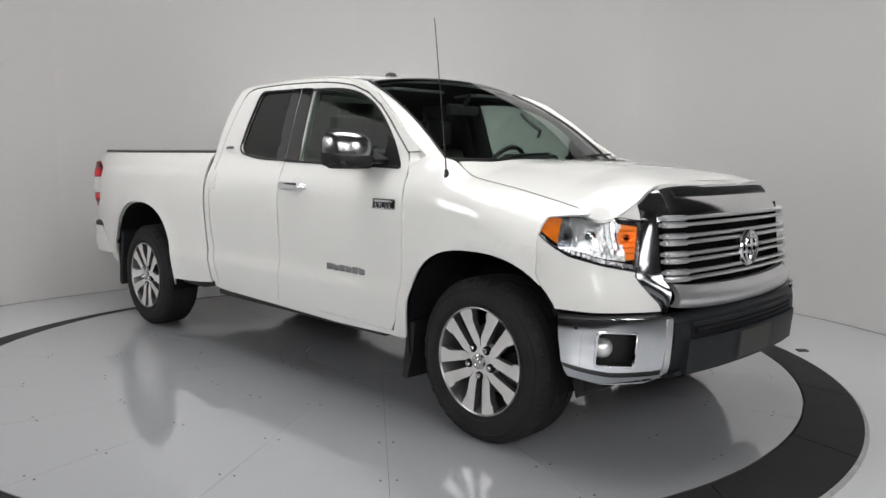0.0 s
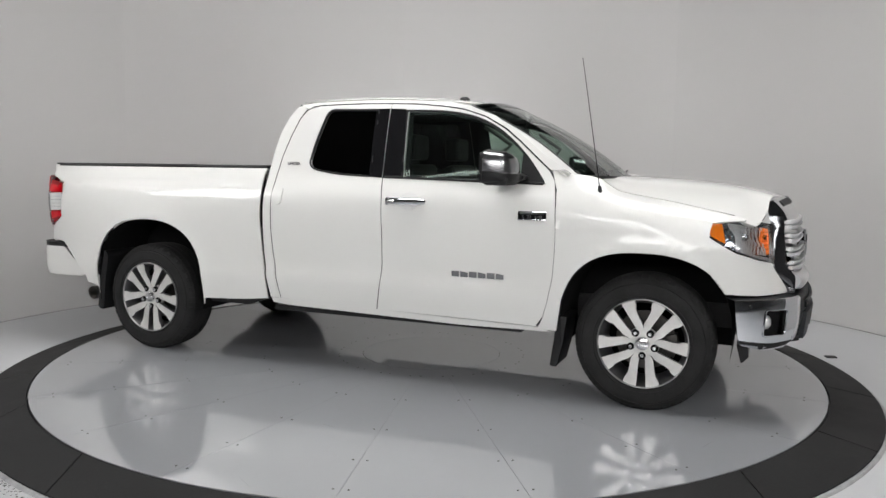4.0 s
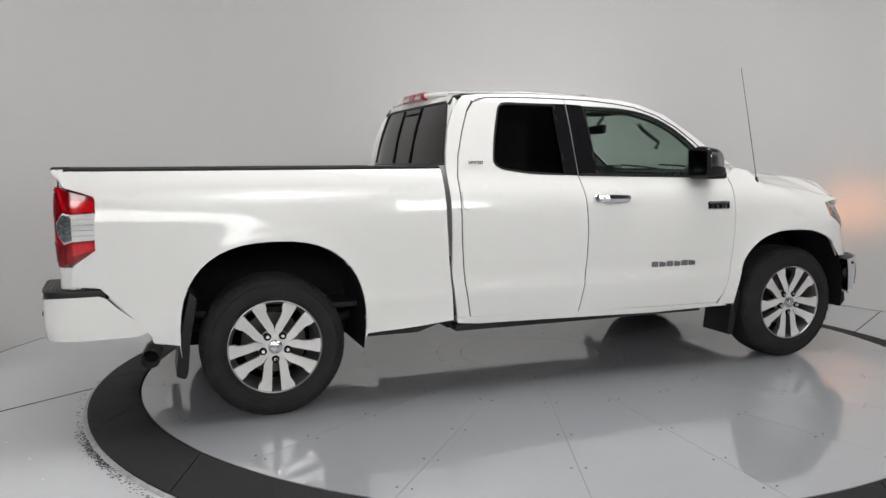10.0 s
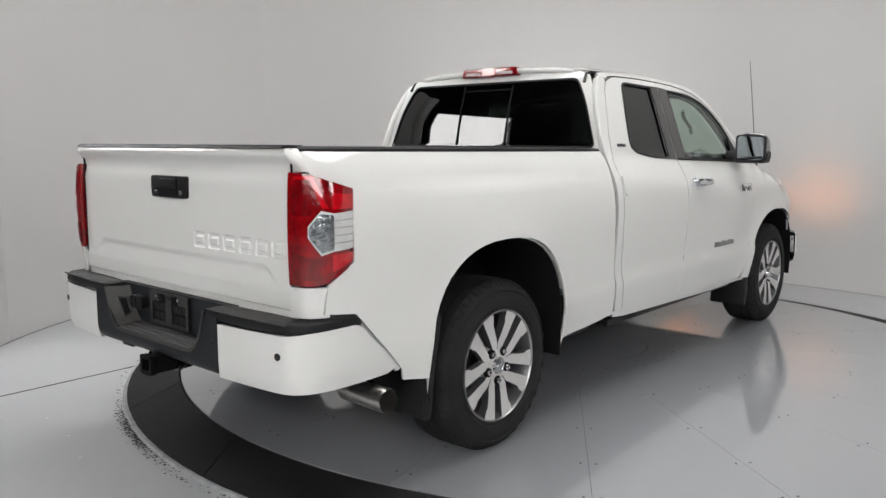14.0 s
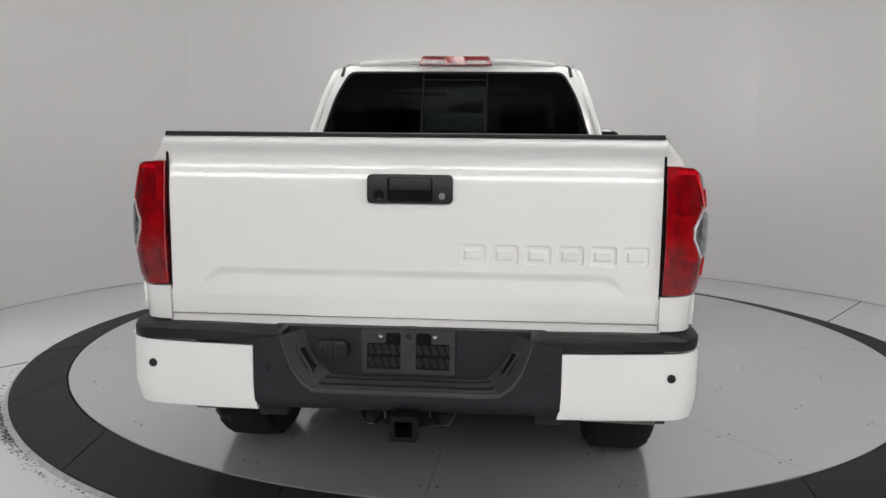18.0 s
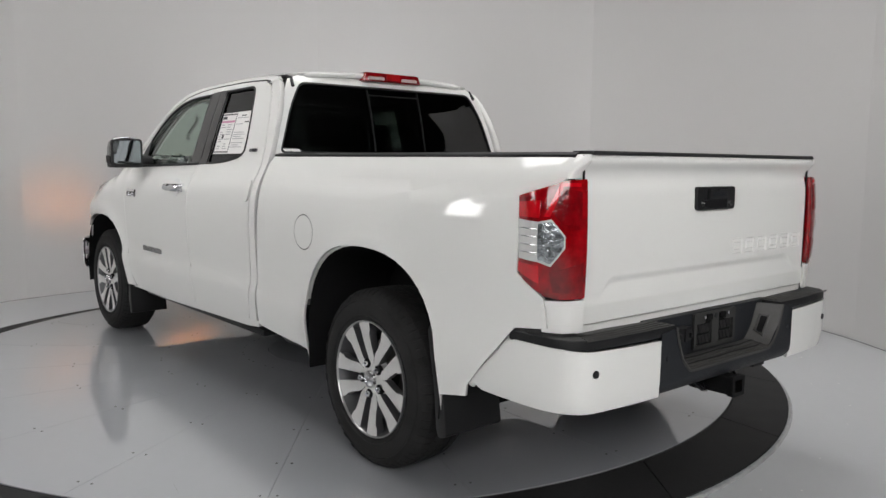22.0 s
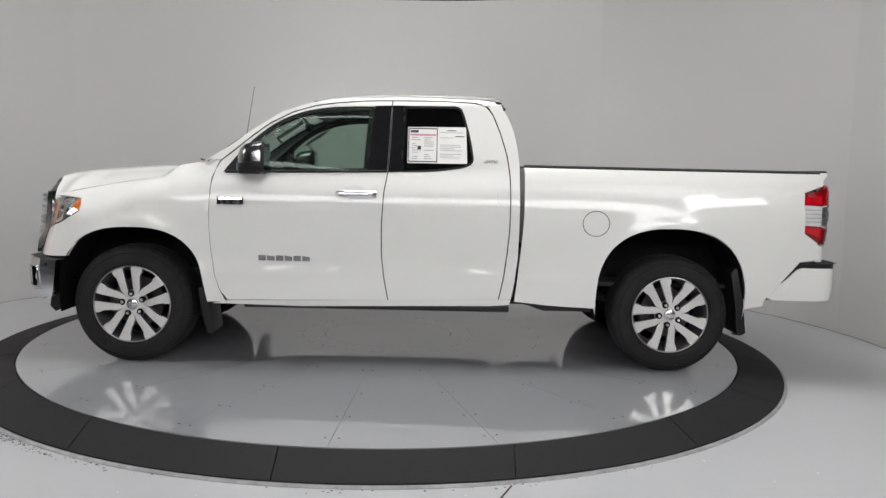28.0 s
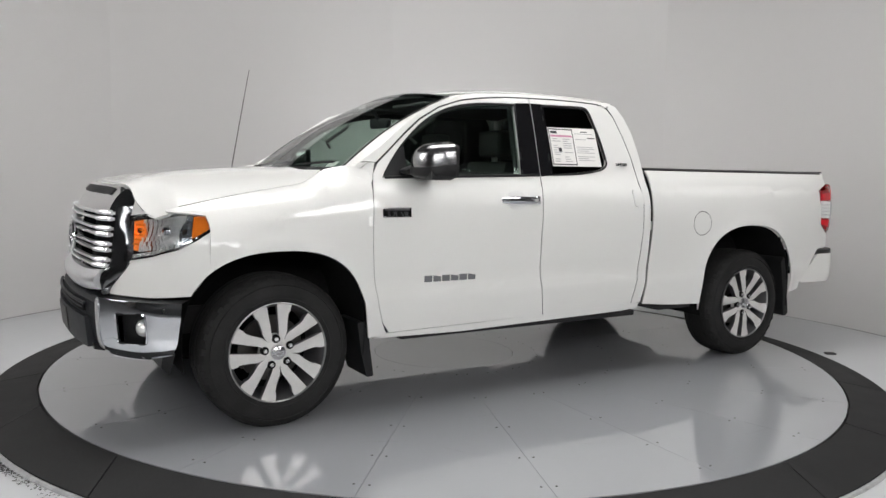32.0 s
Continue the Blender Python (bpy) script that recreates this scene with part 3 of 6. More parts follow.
def nose(s, z, push=0.0):
    """Station s (0 flank to 11 middle) at height z; leans back with height."""
    i = min(max(s * 8, 0), len(NOSE) - 1.001)
    k = int(i)
    a, b = Vector(NOSE[k]), Vector(NOSE[k + 1])
    p = a.lerp(b, i - k)
    d = (b - a).normalized()
    n = Vector((d.y, -d.x)) * -1
    if n.x + n.y < 0:
        n = -n
    lean = 0.0 if z < 0.705 else float(np.interp(z, [0.705, 0.885, 1.095, 1.2], [0.012, 0.072, 0.117, 0.14])) * min(1, s / 5)
    low = 0.0 if z > 0.8 else (0.8 - z) * 0.06
    if z > 0.98:
        push -= 0.078 * (min(z - 0.98, 0.16) / 0.138) ** 1.6 * min(1, max(0, (6.2 - s) / 3))
    return (p.x + n.x * push - lean - low, p.y + n.y * push, z)


def on_nose(sg, push=0.0):
    def fn(s, z):
        x, y, q = nose(s * 8, z, push)
        return (x, sg * y, q)
    return fn


def arch(cx, cz, rx, rz, a0, a1, n=16, ahead=0.0):
    """Rounded-square wheel arch from angle a0 to a1; its front half may be longer."""
    out = []
    for i in range(n + 1):
        a = radians(a0 + (a1 - a0) * i / n)
        c, s = math.cos(a), math.sin(a)
        e = 2 / 2.5
        out.append((cx + (rx + (ahead if c > 0 else 0.0)) * math.copysign(abs(c) ** e, c), cz + rz * math.copysign(abs(s) ** e, s)))
    return out


def build_side(sg):
    S, F = on_side(sg), on_fender(sg)
    o = (0, sg, 0.05)
    # front fender
    fa = arch(1.83, 0.47, 0.475, 0.465, 172, 44, 18, 0.04)
    fend = [(1.215, 0.43), (1.336, 0.43)] + fa + [(2.201, 0.87), (2.203, 0.93), (2.20, 1.0), (2.195, 1.08), (2.195, 1.15), (2.205, 1.228), (2.29, 1.285), (2.38, 1.338), (2.38, 1.355), (2.0, 1.355), (1.80, 1.355), (1.67, 1.355), (1.60, 1.355), (1.55, 1.355), (1.42, 1.355), (1.37, 1.34), (1.312, 1.30), (1.305, 1.275), (1.309, 1.24), (1.3205, 1.06), (1.3185, 0.93), (1.3085, 0.77), (1.2815, 0.61), (1.2515, 0.51)]
    part("front_fender", sheet("front_fender", fend, F, o, 0.012, 0.05), PAINT, truck, "white front fender")
    # doors
    ga = 0.0035
    fd = [(1.20, 0.445), (1.248, 0.51), (1.278, 0.61), (1.305, 0.77), (1.315, 0.93), (1.317, 1.06), (1.306, 1.24), (1.287, 1.335), (1.25, 1.395), (1.155, 1.475), (1.045, 1.57), (0.935, 1.655), (0.79, 1.735), (0.63, 1.785), (0.48, 1.808), (0.28, 1.826), (0.10 + ga, 1.832),
          (0.117 + ga, 1.34), (0.14 + ga, 1.20), (0.152 + ga, 0.98), (0.15 + ga, 0.78), (0.132 + ga, 0.63), (0.102 + ga, 0.462)]
    fw = rounded([(1.225, 1.325), (1.10, 1.485), (0.97, 1.60), (0.86, 1.672), (0.71, 1.735), (0.55, 1.768), (0.40, 1.78), (0.235, 1.785), (0.262, 1.345)], [0.03, 0.1, 0.1, 0.1, 0.1, 0.1, 0.1, 0.01, 0.01], 3)
    d1 = part("front_door", sheet("front_door", fd, S, o, 0.03, 0.05, holes=[fw]), PAINT, truck, "white front door")
    rd = [(0.102 - ga, 0.462), (0.132 - ga, 0.63), (0.15 - ga, 0.78), (0.152 - ga, 0.98), (0.14 - ga, 1.20), (0.117 - ga, 1.34), (0.10 - ga, 1.832), (-0.12, 1.836), (-0.31, 1.834), (-0.47, 1.828), (-0.555, 1.80), (-0.60, 1.745), (-0.65, 1.62), (-0.695, 1.47), (-0.715, 1.34), (-0.719, 1.15), (-0.717, 0.96), (-0.705, 0.80), (-0.687, 0.65), (-0.667, 0.54), (-0.655, 0.482)]
    rw = rounded([(0.02, 1.352), (0.012, 1.79), (-0.375, 1.795), (-0.44, 1.56), (-0.462, 1.425), (-0.41, 1.392), (-0.24, 1.368)], [0.01, 0.02, 0.05, 0.1, 0.03, 0.1, 0.1], 3)
    d2 = part("rear_door", sheet("rear_door", rd, S, o, 0.03, 0.05, holes=[rw]), PAINT, truck, "white rear door")
    # glass, set in a little
    def G(x, z):
        return (x, sg * (side_y(x, z) - 0.012), z)
    big_f = [(1.24, 1.315), (1.11, 1.49), (0.975, 1.612), (0.86, 1.684), (0.71, 1.747), (0.55, 1.78), (0.40, 1.792), (0.225, 1.797), (0.25, 1.33)]
    g = part("window_glass", sheet("window_glass", big_f, G, o, 0.005, 0.12), GLASS_FRONT, d1, "clear front door glass")
    big_r = [(0.03, 1.34), (0.02, 1.80), (-0.385, 1.806), (-0.452, 1.56), (-0.475, 1.41), (-0.41, 1.38), (-0.24, 1.357)]
    part("window_glass", sheet("window_glass", big_r, G, o, 0.005, 0.12), GLASS_TINT, d2, "dark privacy glass")
    # black frames and pillar trim
    def B(x, z):
        return (x, sg * (side_y(x, z) + 0.003), z)
    part("pillar_trim", sheet("pillar_trim", [(0.266, 1.34), (0.222, 1.796), (0.1055, 1.802), (0.1215, 1.338)], B, o, 0.006, 0.08), GLOSSBLACK, d1)
    part("pillar_trim", sheet("pillar_trim", [(0.1125, 1.338), (0.0965, 1.802), (-0.004, 1.802), (0.012, 1.345)], B, o, 0.006, 0.08), GLOSSBLACK, d2)
    for door, loop, ox, oz in ((d1, fw, 0.72, 1.53), (d2, rw, -0.2, 1.58)):
        outer = []
        for x, z in loop:
            v = Vector((x - ox, z - oz))
            outer.append((x + 0.013 * v.normalized().x, z + 0.015 * v.normalized().y))
        part("window_seal", sheet("window_seal", outer, B, o, 0.012, 0.1, holes=[loop]), BLACK, door)
    part("belt_seal", tube([B(x, 1.318 + (1.22 - x) * 0.024) for x in np.linspace(1.22, 0.13, 12)], 0.009, 8), BLACK, d1)
    # dark linings inside the doors and round their glass
    def IN(x, z):
        return (x, sg * (side_y(x, z) - 0.034), z)
    for door, skin, loop, ox, oz in ((d1, fd, fw, 0.72, 1.53), (d2, rd, rw, -0.2, 1.58)):
        inner = [(ox + (x - ox) * 0.94, oz + (z - oz) * 0.91) for x, z in loop]
        skin_in = [(x, z) for x, z in skin if z > 0.6]
        part("door_lining", sheet("door_lining", skin_in, IN, o, 0.012, 0.1, holes=[inner]), CABIN, door, "black inner door lining")
    # cab corner behind the doors, roof side rail, sill
    corner = [(-0.663, 0.482), (-0.675, 0.54), (-0.695, 0.65), (-0.713, 0.80), (-0.725, 0.96), (-0.727, 1.15), (-0.723, 1.34), (-0.703, 1.47), (-0.658, 1.62), (-0.608, 1.748), (-0.567, 1.808), (-0.60, 1.842), (-0.645, 1.822), (-0.695, 1.755), (-0.742, 1.65), (-0.772, 1.51), (-0.786, 1.40), (-0.786, 1.0), (-0.783, 0.77), (-0.765, 0.61), (-0.745, 0.485)]
    part("cab_corner", sheet("cab_corner", corner, S, o, 0.03, 0.05), PAINT, truck, "white rear cab corner")
    rail = [(1.345, 1.405), (1.257, 1.402), (1.16, 1.484), (1.05, 1.579), (0.94, 1.664), (0.79, 1.744), (0.63, 1.794), (0.48, 1.817), (0.28, 1.835), (0.10, 1.841), (-0.12, 1.845), (-0.31, 1.843), (-0.475, 1.837), (-0.55, 1.81), (-0.62, 1.843), (-0.5, 1.858), (-0.2, 1.865), (0.0, 1.866), (0.3, 1.855), (0.52, 1.838), (0.68, 1.806), (0.86, 1.742), (1.06, 1.61), (1.20, 1.50), (1.38, 1.385)]
    part("roof_rail", sheet("roof_rail", rail, S, o, 0.025, 0.05), PAINT, truck, "white roof side rail")
    sill = [(1.30, 0.415), (1.205, 0.438), (0.60, 0.448), (0.0, 0.462), (-0.655, 0.478), (-0.745, 0.478), (-0.735, 0.445), (-0.6, 0.432), (0.0, 0.42), (0.7, 0.405)]
    def SB(x, z):
        return (x, sg * (side_y(x, z) - 0.012), z)
    part("sill", sheet("sill", sill, SB, o, 0.04, 0.06), PAINT, truck, "white sill panel")
    part("rocker_guard", box(-0.74, 1.10, min(sg * 0.80, sg * 0.915), max(sg * 0.80, sg * 0.915), 0.385, 0.425, 0.012), BLACK, truck)
    # black tubes in the shut lines stand in for the shade of the gaps
    for line in ([(1.212, 0.45), (1.251, 0.51), (1.281, 0.61), (1.308, 0.77), (1.318, 0.93), (1.320, 1.06), (1.310, 1.24), (1.298, 1.30)],
                 [(0.102, 0.465), (0.132, 0.63), (0.15, 0.78), (0.152, 0.98), (0.14, 1.20), (0.117, 1.34), (0.10, 1.83)],
                 [(-0.659, 0.484), (-0.671, 0.54), (-0.691, 0.65), (-0.709, 0.80), (-0.721, 0.96), (-0.723, 1.15), (-0.719, 1.34), (-0.699, 1.47), (-0.654, 1.62), (-0.604, 1.746), (-0.561, 1.804), (-0.473, 1.8325), (-0.31, 1.8385), (-0.12, 1.8405), (0.10, 1.8365), (0.28, 1.8305), (0.48, 1.8125), (0.63, 1.7895), (0.79, 1.7395), (0.94, 1.660), (1.05, 1.575), (1.16, 1.480), (1.253, 1.399)]):
        pts = curve([(x, z) for x, z in line], 3)
        part("shut_line_shade", tube([(x, sg * (side_y(x, z) - 0.007), z) for x, z in pts], 0.005, 6), BLACK, truck)
    # white filler where the fender meets the windscreen pillar
    part("pillar_foot", patch(lambda u, v: Vector(F(1.305 + 0.15 * u, 1.25 + 0.06 * u)).lerp(Vector((1.265 + 0.14 * u, sg * (side_y(1.3, 1.405) - 0.004 - 0.07 * u), 1.408 - 0.03 * u)), v), 6, 4, 0.008, (0, -sg, 0)), PAINT, truck)
    # bed side
    ra = arch(-1.84, 0.49, 0.515, 0.51, 190, -8, 26)
    bed = [(-0.770, 0.47), (-0.778, 0.57), (-0.791, 0.70), (-0.808, 0.90), (-0.817, 1.05), (-0.819, 1.25), (-0.821, 1.392), (-2.90, 1.402), (-2.90, 1.33), (-2.892, 1.309), (-2.752, 1.262), (-2.752, 0.985), (-2.862, 0.905), (-2.875, 0.80), (-2.74, 0.785), (-2.703, 0.747), (-2.50, 0.52), (-2.49, 0.475), (-2.36, 0.455)]
    bed += ra + [(-1.315, 0.435), (-1.12, 0.44), (-0.97, 0.45)]
    holes = [[(-1.31 + 0.093 * math.cos(a), 1.022 + 0.088 * math.sin(a)) for a in np.linspace(0, 2 * math.pi, 28, endpoint=False)]] if sg > 0 else []
    bs = part("bed_side", sheet("bed_side", bed, S, o, 0.012, 0.05, holes=holes), PAINT, truck, "white bed side panel")
    if sg > 0:
        disk = [(-1.31 + 0.088 * math.cos(a), 1.022 + 0.083 * math.sin(a)) for a in np.linspace(0, 2 * math.pi, 28, endpoint=False)]
        # black tube puts the shade into the gap round the fuel door
        part("fuel_door_gap_shade", tube([(-1.31 + 0.0905 * math.cos(a), sg * (side_y(-1.31 + 0.0905 * math.cos(a), 1.022 + 0.0855 * math.sin(a)) - 0.005), 1.022 + 0.0855 * math.sin(a)) for a in np.linspace(0, 2 * math.pi, 29)], 0.0045, 6, None, False), BLACK, bs)
        part("fuel_door", sheet("fuel_door", disk, S, o, 0.012, 0.05), PAINT, bs, "round white fuel door")
    part("rail_cap", patch(lambda u, v: (-0.825 - 2.07 * u, sg * (0.775 + (side_y(-0.825 - 2.07 * u, 1.395) + 0.004 - 0.775) * v), 1.411 - 0.010 * v ** 4), 24, 6, 0.014), BLACK, bs, "black bed rail cap")
    part("bed_inner_wall", box(-2.9, -0.84, min(sg * 0.77, sg * 0.80), max(sg * 0.77, sg * 0.80), 1.03, 1.40), BLACK, bs)
    # arch liners
    for cx, cz, rx, rz, ahead in ((1.83, 0.47, 0.47, 0.46, 0.04), (-1.84, 0.49, 0.51, 0.505, 0.0)):
        bm = bmesh.new()
        pts = arch(cx, cz, rx, rz, -12, 192, 24, ahead)
        for h0, h1 in ((0.50, 0.972),):
            a = [bm.verts.new((x, sg * h0, z)) for x, z in pts]
            b = [bm.verts.new((x, sg * h1, z)) for x, z in pts]
            for i in range(len(pts) - 1):
                bm.faces.new((a[i], a[i + 1], b[i + 1], b[i]))
            bm.faces.new(a)
        part("wheel_arch_liner", bm, LINER, truck, "black wheel-arch liner")
    # mud flaps
    part("mud_flap", prism(rounded([(1.335, 0.52), (1.40, 0.52), (1.378, 0.36), (1.340, 0.205), (1.298, 0.21), (1.322, 0.38)], 0.012), 1, min(sg * 0.70, sg * 0.965), max(sg * 0.70, sg * 0.965), 0.004), BLACK, truck, "black front mud flap")
    part("mud_flap", prism(rounded([(-2.30, 0.74), (-2.355, 0.50), (-2.385, 0.28), (-2.335, 0.26), (-2.32, 0.30), (-2.305, 0.46), (-2.26, 0.70)], 0.015), 1, min(sg * 0.66, sg * 0.965), max(sg * 0.66, sg * 0.965), 0.004), BLACK, truck, "black rear mud flap")
    # door handles: chrome bar on a shallow cup
    hx, hz = 0.32, 1.19
    yy = side_y(hx, hz)
    cup = [(hx + 0.02 + 0.075 * math.cos(a), hz + 0.058 * math.sin(a)) for a in np.linspace(0, 2 * math.pi, 20, endpoint=False)]
    h = part("door_handle", tube([(hx + 0.135, sg * (yy + 0.008), hz), (hx + 0.11, sg * (yy + 0.034), hz), (hx, sg * (yy + 0.042), hz), (hx - 0.08, sg * (yy + 0.038), hz), (hx - 0.095, sg * (yy + 0.03), hz)], [0.017, 0.024, 0.026, 0.026, 0.024], 12), CHROME, d1, "chrome door handle")
    part("handle_escutcheon", box(hx - 0.135, hx - 0.10, min(sg * yy, sg * (yy + 0.034)), max(sg * yy, sg * (yy + 0.034)), hz - 0.027, hz + 0.027, 0.010), CHROME, d1)
    # the cup's shade is put into a slightly darker copy of the paint
    part("handle_cup", sheet("handle_cup", cup, lambda x, z: (x, sg * (side_y(x, z) + 0.002), z), o, 0.004, 0.06), mat("shaded_cup_paint", (0.7, 0.7, 0.69), 0.35, coat=1.0), d1)
    # rear door grab: flush recess outline near the cab corner
    gx, gz = -0.70, 1.155
    pts = rounded([(gx + 0.072, gz + 0.110), (gx - 0.014, gz + 0.105), (gx - 0.014, gz - 0.010), (gx + 0.065, gz - 0.012)], 0.03, 4)
    part("rear_handle_pad", sheet("rear_handle_pad", pts, lambda x, z: (x, sg * (cab_y(z) + 0.010), z), o, 0.014, 0.05), PAINT, d2, "white rear door grip pad")
    # plain maker's bars, engine badge, trim word
    for i in range(6):
        x0 = 0.985 - i * 0.0595 if sg > 0 else 0.648 + i * 0.0595
        x1 = x0 - sg * 0.05
        za, zb = 0.722, 0.758
        q = [(x0, za), (x1, za), (x1, zb - (0.008 if i % 2 else 0)), (x0, zb)]
        part("name_bar", sheet("name_bar", q, lambda x, z: (x, sg * (side_y(x, z) + 0.006), z), o, 0.008, 0.05), CHROME_DARK, d1)
    bx0, bx1, bz0, bz1 = 1.085, 1.262, 1.098, 1.152
    part("engine_badge", sheet("engine_badge", rounded([(bx0, bz0), (bx1, bz0), (bx1, bz1), (bx0, bz1)], 0.004, 2), lambda x, z: (x, sg * (side_y(x, z) + 0.005), z), o, 0.008, 0.06), GLOSSBLACK, d1, "black and chrome engine badge")
    for k, zz in enumerate((bz1 - 0.004, bz0 + 0.004)):
        part("badge_edge", tube([(bx0, sg * (side_y(bx0, zz) + 0.007), zz), (bx1, sg * (side_y(bx1, zz) + 0.007), zz)], 0.003, 6), CHROME, d1)
    face = Matrix.Rotation(radians(90), 4, "X") if sg < 0 else Matrix.Rotation(radians(180), 4, "Z") @ Matrix.Rotation(radians(90), 4, "X")
    for txt, size, cx, cz, mt in (("5.7L V8", 0.042, (bx0 + bx1) / 2, 1.113, CHROME), ("LIMITED", 0.027, -0.59, 1.425, INK)):
        me = lettering(txt, size, 0.002)
        tilt = math.atan((side_y(cx, cz + 0.02) - side_y(cx, cz - 0.02)) / 0.04)
        ob = part("badge_word", me, mt, d1 if cx > 0 else d2)
        ob.matrix_basis = Matrix.Translation((cx, sg * (side_y(cx, cz) + 0.009), cz)) @ Matrix.Rotation(sg * -tilt, 4, "X") @ face
    q = [(bx0 + 0.012, 1.135), (bx1 - 0.012, 1.135), (bx1 - 0.012, 1.146), (bx0 + 0.012, 1.146)]
    part("badge_bar", sheet("badge_bar", q, lambda x, z: (x, sg * (side_y(x, z) + 0.008), z), o, 0.004, 0.06), CHROME, d1)
    build_mirror(sg)
    build_front_corner(sg)
    build_tail_lamp(sg)


def build_mirror(sg):
    m = part("door_mirror", prism(rounded([(0.93, 1.335), (1.10, 1.335), (1.13, 1.36), (1.02, 1.40), (0.94, 1.39)], 0.02), 1, min(sg * 0.90, sg * 1.0), max(sg * 0.90, sg * 1.0), 0.008), BLACK, truck, "black arm of the door mirror")
    rings = []
    bm = bmesh.new()
    shape = curve([(0.965, 0.985, 1.06, 1.36, 1.42), (0.985, 0.94, 1.095, 1.330, 1.485), (1.03, 0.925, 1.108, 1.320, 1.515), (1.09, 0.92, 1.10, 1.316, 1.524), (1.15, 0.917, 1.075, 1.320, 1.518), (1.185, 0.918, 1.04, 1.332, 1.50), (1.20, 0.925, 0.99, 1.36, 1.465)], 3)
    for y, x0, x1, z0, z1 in shape:
        pts = rounded([(x0, z0), (x1, z0 + 0.012), (x1 - 0.012, z1 - 0.02), (x0, z1)], [0.01, 0.07, 0.08, 0.015], 7)
        rings.append([bm.verts.new((x, sg * y, z)) for x, z in pts])
    for a, b in zip(rings, rings[1:]):
        for k in range(len(a)):
            bm.faces.new((a[k], a[(k + 1) % len(a)], b[(k + 1) % len(b)], b[k]))
    bm.faces.new(rings[0])
    bm.faces.new(rings[-1])
    cap = part("mirror_cap", bm, MIRROR_CHROME, m, "chrome mirror cap")
    bm, rings = bmesh.new(), []
    for y, x0, x1, z0, z1 in shape:
        zt = z0 + 0.30 * (z1 - z0)
        pts = rounded([(x0 - 0.002, z0 - 0.005), (x1 + 0.005, z0 + 0.006), (x1 + 0.005, zt), (x0 - 0.002, zt)], [0.01, 0.06, 0.008, 0.008], 7)
        rings.append([bm.verts.new((x, sg * (y + 0.004), z)) for x, z in pts])
    for a, b in zip(rings, rings[1:]):
        for k in range(len(a)):
            bm.faces.new((a[k], a[(k + 1) % len(a)], b[(k + 1) % len(b)], b[k]))
    bm.faces.new(rings[0])
    bm.faces.new(rings[-1])
    part("mirror_skirt", bm, BLACK, m, "black lower half of the mirror")
    part("mirror_lower", box(0.925, 1.075, min(sg * 0.975, sg * 1.18), max(sg * 0.975, sg * 1.18), 1.308, 1.358, 0.018), BLACK, m)
    part("mirror_frame", prism(rounded([(sg * 0.985, 1.318), (sg * 1.195, 1.322), (sg * 1.198, 1.502), (sg * 0.985, 1.51)], 0.03), 0, 0.906, 0.93), BLACK, m)
    part("mirror_glass", prism(rounded([(sg * 1.0, 1.332), (sg * 1.182, 1.336), (sg * 1.184, 1.49), (sg * 1.0, 1.498)], 0.025), 0, 0.902, 0.9075), MIRROR, m)
    # sail trim where the arm meets the door
    part("mirror_sail", sheet("mirror_sail", [(1.235, 1.318), (1.135, 1.45), (1.07, 1.50), (1.07, 1.325)], lambda x, z: (x, sg * (side_y(x, z) + 0.004), z), (0, sg, 0), 0.01, 0.1), BLACK, m)


